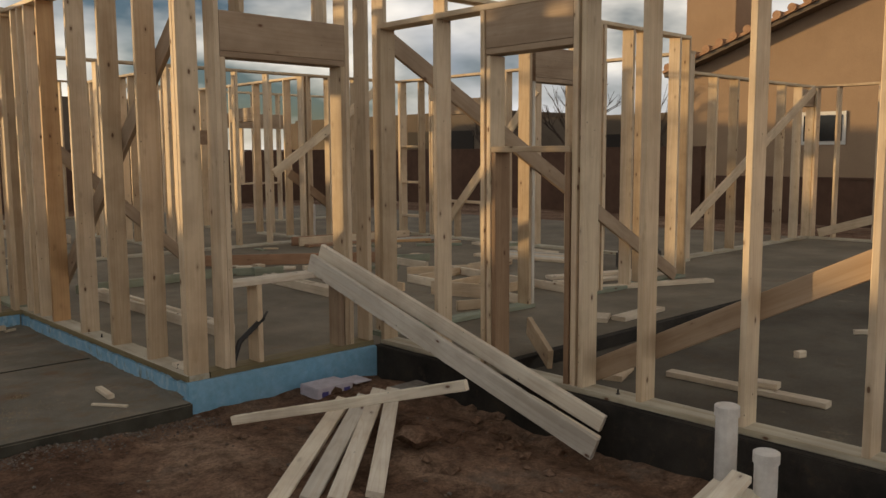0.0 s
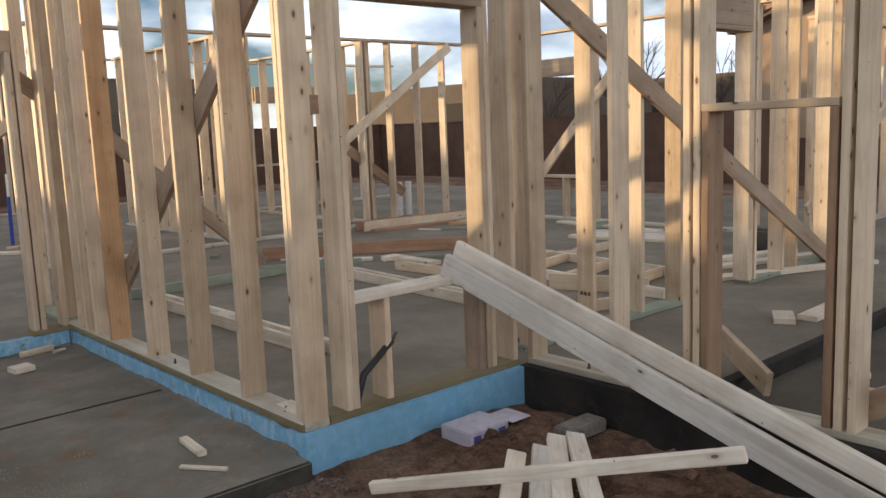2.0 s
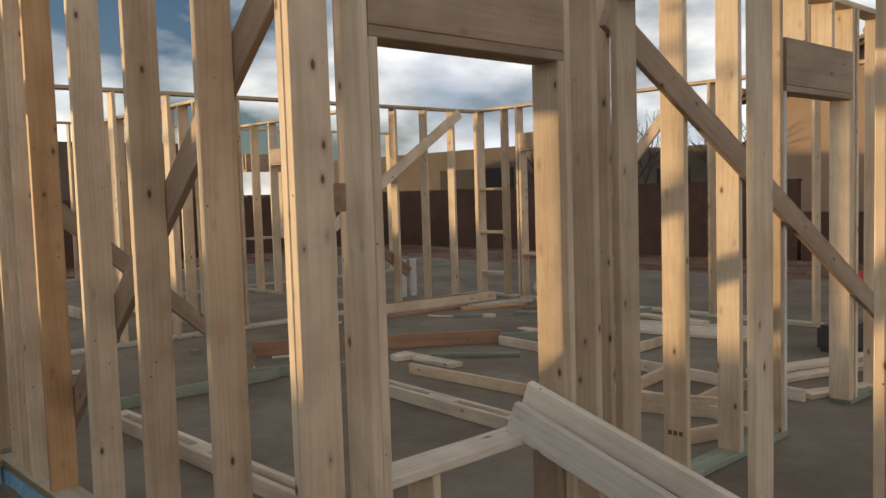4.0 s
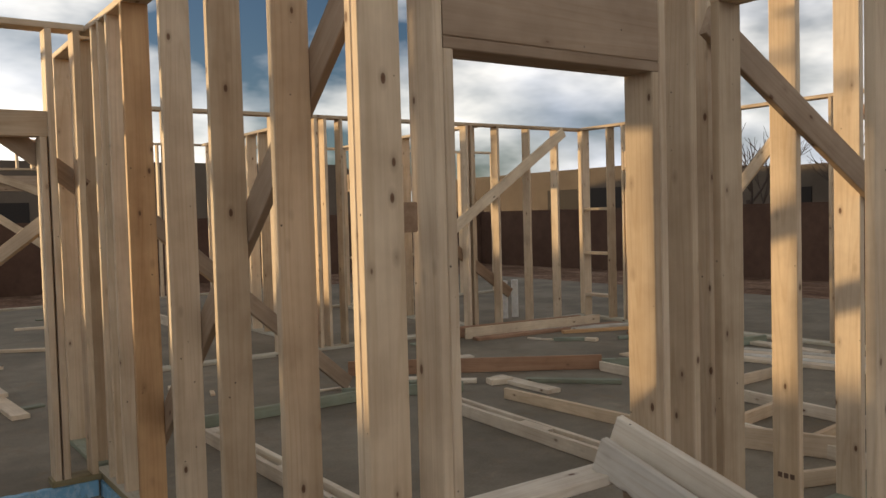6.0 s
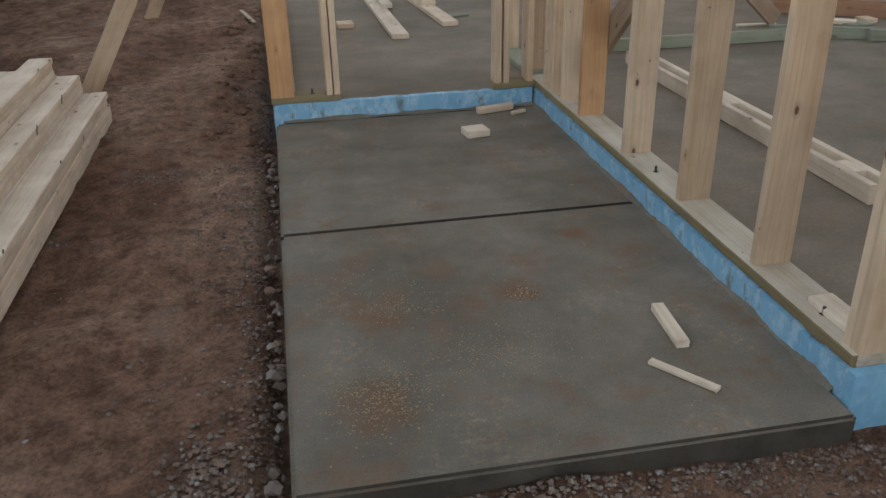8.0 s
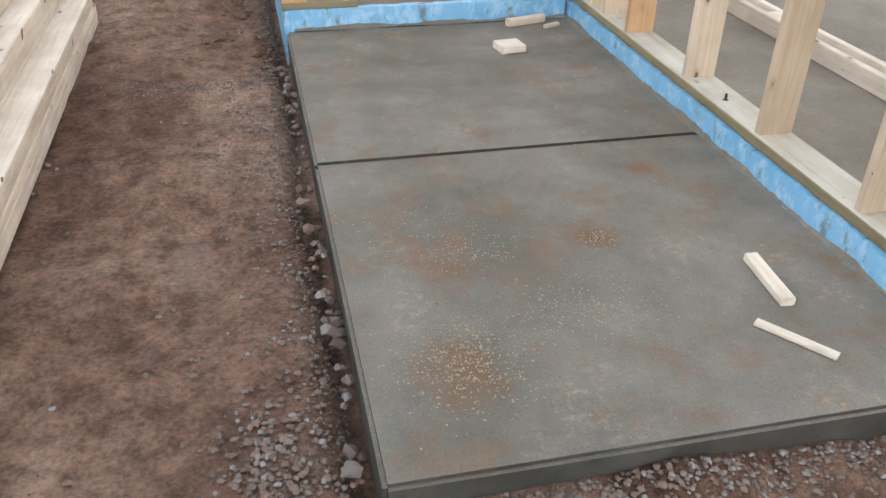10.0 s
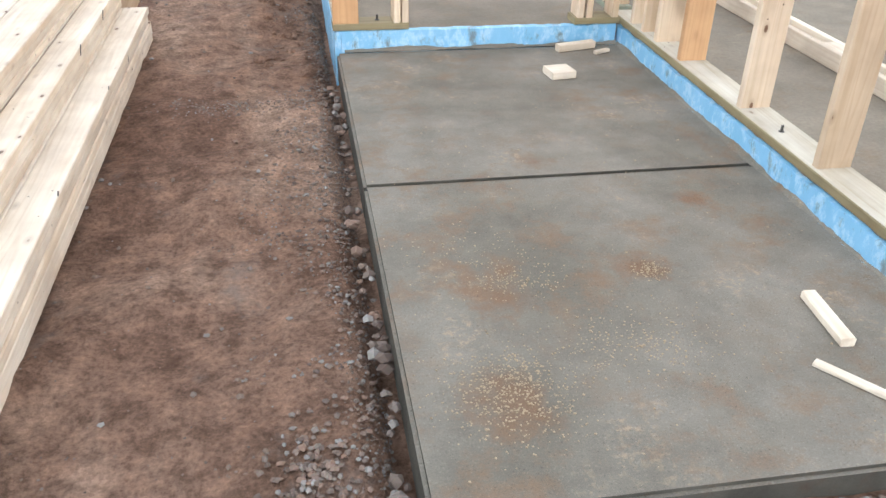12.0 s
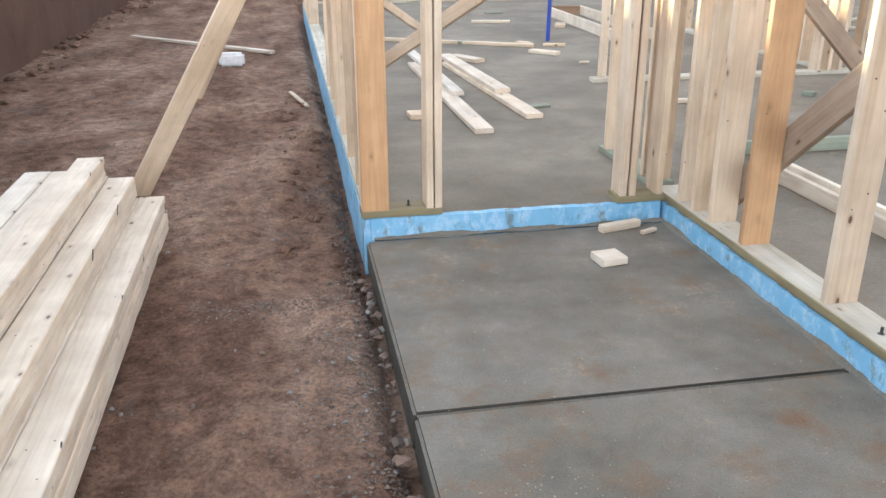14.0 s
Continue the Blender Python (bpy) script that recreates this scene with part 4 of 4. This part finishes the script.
STICKS = "sticks in the dirt"
board("stick", (2.45, 4.45, -0.05), (2.93, 2.93, 0.38), (0, 0, 1), 0.055, 0.038, PINE_FRESH, None, "pale stick lying across a heap of boards", "board", STICKS)
for a, b, mt in (((2.02, 3.30), (3.02, 4.10), PINE_FRESH), ((2.15, 3.22), (3.15, 4.06), GREY_WOOD), ((2.24, 3.12), (3.30, 4.10), PINE_FRESH), ((2.42, 3.05), (3.38, 4.05), PINE_FRESH)):
    board("stick", (*a, -0.09), (*b, 0.03), (a[1] - b[1], b[0] - a[0], 0.3), 0.09, 0.038, mt, None, "pale stick in a heap on the dirt", "board", STICKS)
for a, b, h in (((2.55, 1.62), (3.36, 1.66), 0.12), ((2.5, 1.70), (3.34, 1.74), 0.06), ((2.35, 1.78), (3.2, 1.82), -0.02), ((2.6, 1.52), (3.40, 1.62), 0.04)):
    board("stick", (*a, -0.08 + h * 0.3), (*b, 0.02 + h), (a[1] - b[1], b[0] - a[0], 0.1), 0.09, 0.038, PINE_FRESH, None, "pale board end in a heap beside white pipes", "board", STICKS)


# ---- small things ----
def capped_pipe(x, y, z0, z1):
    ob = empty("drain_pipe", (x, y, z0), "white plastic drain pipe with cap standing in the dirt", "pipe", "drain pipes")
    part("pipe", tube_bm([(x, y, z0), (x, y, z1 - 0.04)], [0.05, 0.05], 24), PVC, ob, smooth=False)
    part("cap", tube_bm([(x, y, z1 - 0.05), (x, y, z1 - 0.005), (x, y, z1)], [0.057, 0.057, 0.05], 24), PVC, ob)


capped_pipe(3.5, 1.81, -0.15, 0.40)
capped_pipe(3.42, 1.58, -0.15, 0.26)

con = empty("conduit", (2.7, 4.9, F), "black flexible conduit stub bent up from the slab edge", "conduit")
part("hose", tube_bm([(2.700, 4.915, F), (2.730, 4.91, 0.211), (2.765, 4.905, 0.310), (2.950, 4.90, 0.450)], [0.019] * 4, 10), BLACK_PLASTIC, con, smooth=True)
part("wire_end", tube_bm([(2.950, 4.90, 0.450), (2.980, 4.895, 0.490)], [0.010, 0.007], 8), STEEL, con)

carton = empty("carton", (3.3, 4.62, -0.06), "crumpled white cardboard carton with purple print on dirt", "carton")
part("box_body", box_bm(3.13, 3.42, 4.53, 4.75, -0.10, -0.015, 0.006), CARD, carton)
part("flap", box_bm(3.42, 3.56, 4.50, 4.68, -0.027, -0.021), CARD, carton)
for k in range(3):
    part("printed_bar", box_bm(3.16 + 0.09 * k, 3.21 + 0.09 * k, 4.526, 4.529, -0.075, -0.04), PRINT, carton)
block = box_bm(3.58, 3.86, 4.22, 4.36, -0.12, -0.05, 0.008)
tagged(link("paver_block", to_mesh("paver_block", block, STONE), Matrix.Identity(4)), "grey concrete block half sunk in dirt", "block")

pipe = empty("water_pipe", (3.63, 14.4, F), "upright water pipe sleeved in blue with white top", "pipe")
part("sleeve", tube_bm([(3.63, 14.4, F), (3.64, 14.4, 0.80)], [0.027, 0.025], 12), BLUE_PAINT, pipe)
part("stub", tube_bm([(3.64, 14.4, 0.80), (3.645, 14.4, 1.12)], [0.019, 0.018], 10), PVC, pipe)
for x, y in ((9.0, 12.3), (9.2, 12.3), (8.6, 12.5)):
    part_ob = tagged(link("drain_stub", to_mesh("drain_stub", tube_bm([(x, y, F), (x, y, F + 0.55)], [0.05, 0.05], 12), PVC), Matrix.Identity(4)), "white plastic drain stub in the far slab", "pipe", "drain stubs")
saw = empty("tool_case", (8.9, 5.95, F), "grey tool with a red handle on the slab", "tool")
part("case", box_bm(8.6, 9.2, 5.7, 6.0, F, F + 0.24, 0.03), STEEL, saw)
part("handle", tube_bm([(8.85, 5.8, F + 0.22), (8.95, 5.78, F + 0.45), (9.05, 5.76, F + 0.7)], [0.03, 0.035, 0.03], 8), RED_PLASTIC, saw)


def anchor_bolt(x, y, z=PT):
    ob = empty("anchor_bolt", (x, y, z), "dark steel anchor bolt and washer through the sill plate", "bolt", "anchor bolts")
    part("washer", tube_bm([(x, y, z), (x, y, z + 0.004)], [0.013, 0.013], 10), STEEL, ob)
    part("rod", tube_bm([(x, y, z), (x, y, z + 0.03)], [0.006, 0.006], 8), STEEL, ob)


for x, y in ((2.44, 6.43), (2.43, 5.12), (0.97, 8.2), (4.0, 2.75), (4.0, 4.45)):
    anchor_bolt(x, y)

can = box_bm(-0.42, -0.12, 14.45, 14.6, -0.1, 0.06, 0.03)
tagged(link("white_bag", to_mesh("white_bag", can, PAPER), Matrix.Identity(4)), "crumpled white paper bag on the dirt", "bag")
lie((-1.85, 17.45), (0.2, 15.45), z=-0.1, w=0.09, mat=PINE_PALE, label="long pale board lying on the dirt", group="boards in the yard")
lie((0.40, 12.70), (0.55, 11.97), z=-0.1, w=0.04, t=0.02, mat=PINE, label="thin stick lying on the dirt", group="boards in the yard")


# ---- yard walls and neighbours ----
def yard_wall(name, x0, x1, y0, y1, top):
    ob = empty(name, ((x0 + x1) / 2, (y0 + y1) / 2, -0.2), "reddish-brown rendered block yard wall with a cap", "yard wall", kind="structure")
    part("wall_face", box_bm(x0, x1, y0, y1, -0.4, top - 0.06), FENCE, ob)
    part("cap", box_bm(x0 - 0.02, x1 + 0.02, y0 - 0.02, y1 + 0.02, top - 0.058, top, 0.01), FENCE, ob)


yard_wall("yard_wall_west", -3.0, -2.8, -8, 26.9, 1.7)
yard_wall("yard_wall_north", -3.0, 20.2, 27.0, 27.2, 1.73)
yard_wall("yard_wall_east", 20.0, 20.2, 11.3, 26.9, 1.71)
yard_wall("yard_wall_low", 20.0, 20.2, -12.0, 11.2, 0.95)


def neighbour_gable():
    x0, x1, yc = 24.0, 38.0, 5.2
    ob = empty("neighbour_house", (31, yc, 0), "tan stucco house with a clay tile gable roof", "house")
    half, eave, rise = 9.0, 4.15, 0.345
    bm = bmesh.new()
    ring = [(-half, -0.3), (half, -0.3), (half, eave), (0, eave + rise * half), (-half, eave)]
    front = [bm.verts.new((x0, yc + y, z)) for y, z in ring]
    back = [bm.verts.new((x1, yc + y, z)) for y, z in ring]
    bm.faces.new(front)
    bm.faces.new(back[::-1])
    for k in range(5):
        bm.faces.new((front[k], front[(k + 1) % 5], back[(k + 1) % 5], back[k]))
    bmesh.ops.recalc_face_normals(bm, faces=bm.faces)
    part("wall", bm, STUCCO, ob)
    for s in (-1, 1):
        a, b = Vector((0, 0, eave + rise * half + 0.12)), Vector((0, s * (half + 0.5), eave - rise * 0.5 + 0.12))
        mid, d = (a + b) / 2, (b - a)
        roof = part("roof", box_bm(x0 - 0.55, x1 + 0.5, -d.length / 2, d.length / 2, -0.09, 0.0), CLAY, ob, "clay barrel tile roof", Matrix.Translation((0, yc + mid.y, mid.z)) @ Matrix.Rotation(math.atan2(d.z, d.y), 4, "X"))
        tile = bmesh.new()
        rows = 22
        for k in range(rows):
            q = a + d * (k + 0.5) / rows
            tb = tube_bm([(x0 - 0.6, yc + q.y, q.z + 0.02), (x0 + 0.2, yc + q.y, q.z + 0.02)], [0.13, 0.13], 8)
            me = bpy.data.meshes.new("tmp")
            tb.to_mesh(me)
            tb.free()
            tile.from_mesh(me)
            bpy.data.meshes.remove(me)
        part("verge_tiles", tile, CLAY, ob)
        part("barge_board", box_bm(x0 - 0.5, x0 - 0.02, -d.length / 2, d.length / 2, -0.22, -0.1), STUCCO_GREY, ob, "shaded barge board", Matrix.Translation((0, yc + mid.y, mid.z)) @ Matrix.Rotation(math.atan2(d.z, d.y), 4, "X"))
    win = part("window", box_bm(x0 - 0.05, x0 - 0.01, 9.2, 10.46, 1.74, 2.66, 0.01), WHITE_TRIM, ob, "white framed window")
    part("pane", box_bm(x0 - 0.07, x0 - 0.055, 9.3, 10.36, 1.84, 2.56), GLASS, win)
    part("chimney", box_bm(26.0, 28.2, 13.6, 15.4, 3.5, 9.0, 0.02), STUCCO, ob, "tall tan stucco chimney block")


neighbour_gable()


def flat_house(x0, x1, y0, y1, top, label, openings):
    ob = empty("neighbour_house", ((x0 + x1) / 2, (y0 + y1) / 2, 0), label, "house")
    part("wall", box_bm(x0, x1, y0, y1, -0.3, top, 0.05), STUCCO_GREY, ob)
    part("roof", box_bm(x0 + 0.3, x1 - 0.3, y0 + 0.3, y1 - 0.3, top, top + 0.15), STUCCO_GREY, ob)
    for a in openings:
        part("window", box_bm(*a, 0.0), DARK_VOID, ob, "dark recessed opening")


flat_house(26, 36, 24.3, 40, 3.25, "low flat-roofed brown stucco house behind the yard wall", ((25.95, 26.02, 25.5, 29.8, 1.6, 2.55),))
flat_house(25, 33, 12.0, 21.5, 2.75, "low dark stucco house beyond the yard wall", ((24.95, 25.02, 17.0, 18.2, 1.4, 2.2),))
flat_house(2, 18, 33, 42, 3.65, "low brown stucco house beyond the north yard wall", ((4.0, 6.0, 32.95, 33.02, 1.5, 2.4),))
# out of view: added only to cut off the lowest sun rays
flat_house(-26, -11.5, 33, 42, 2.15, "unseen low house added far beyond the yard corner to block low sun", ((-18.0, -16.0, 32.95, 33.02, 1.2, 1.9),))
flat_house(-6, 0.5, 36, 44, 2.6, "low brown house beyond the yard corner", ((-5.0, -3.4, 35.95, 36.02, 1.3, 2.1),))


def bare_tree(x, y, h, seed):
    rnd = random.Random(seed)
    ob = empty("bare_tree", (x, y, -0.2), "leafless winter tree beyond the yard wall", "tree", "bare trees")
    part("trunk", tube_bm([(x, y, -0.2), (x + 0.05, y, h * 0.2), (x, y + 0.05, h * 0.4)], [0.12, 0.09, 0.06], 8), BARK, ob)
    crown = bmesh.new()

    def grow(p, d, ln, r, depth):
        q = p + d * ln
        tb = tube_bm([p, (p + q) / 2 + Vector((rnd.uniform(-1, 1), rnd.uniform(-1, 1), 0)) * ln * 0.06, q], [r, r * 0.8, r * 0.6], 4, False)
        me = bpy.data.meshes.new("tmp")
        tb.to_mesh(me)
        tb.free()
        crown.from_mesh(me)
        bpy.data.meshes.remove(me)
        if depth:
            for _ in range(3):
                v = (d + Vector((rnd.uniform(-0.7, 0.7), rnd.uniform(-0.7, 0.7), rnd.uniform(-0.1, 0.5)))).normalized()
                grow(p + (q - p) * rnd.uniform(0.6, 1.0), v, ln * rnd.uniform(0.6, 0.85), r * 0.6, depth - 1)

    for k in range(5):
        a = k * 1.257 + rnd.uniform(-0.3, 0.3)
        grow(Vector((x, y, h * (0.2 + 0.04 * k))), Vector((math.cos(a) * 0.6, math.sin(a) * 0.6, 0.9)).normalized(), h * 0.24, 0.045, 3)
    part("crown", crown, BARK, ob)


bare_tree(23.0, 17.8, 4.6, 1)
bare_tree(24.5, 15.3, 4.2, 2)
bare_tree(22.5, 21.0, 3.6, 3)
bare_tree(13.0, 29.5, 4.0, 4)
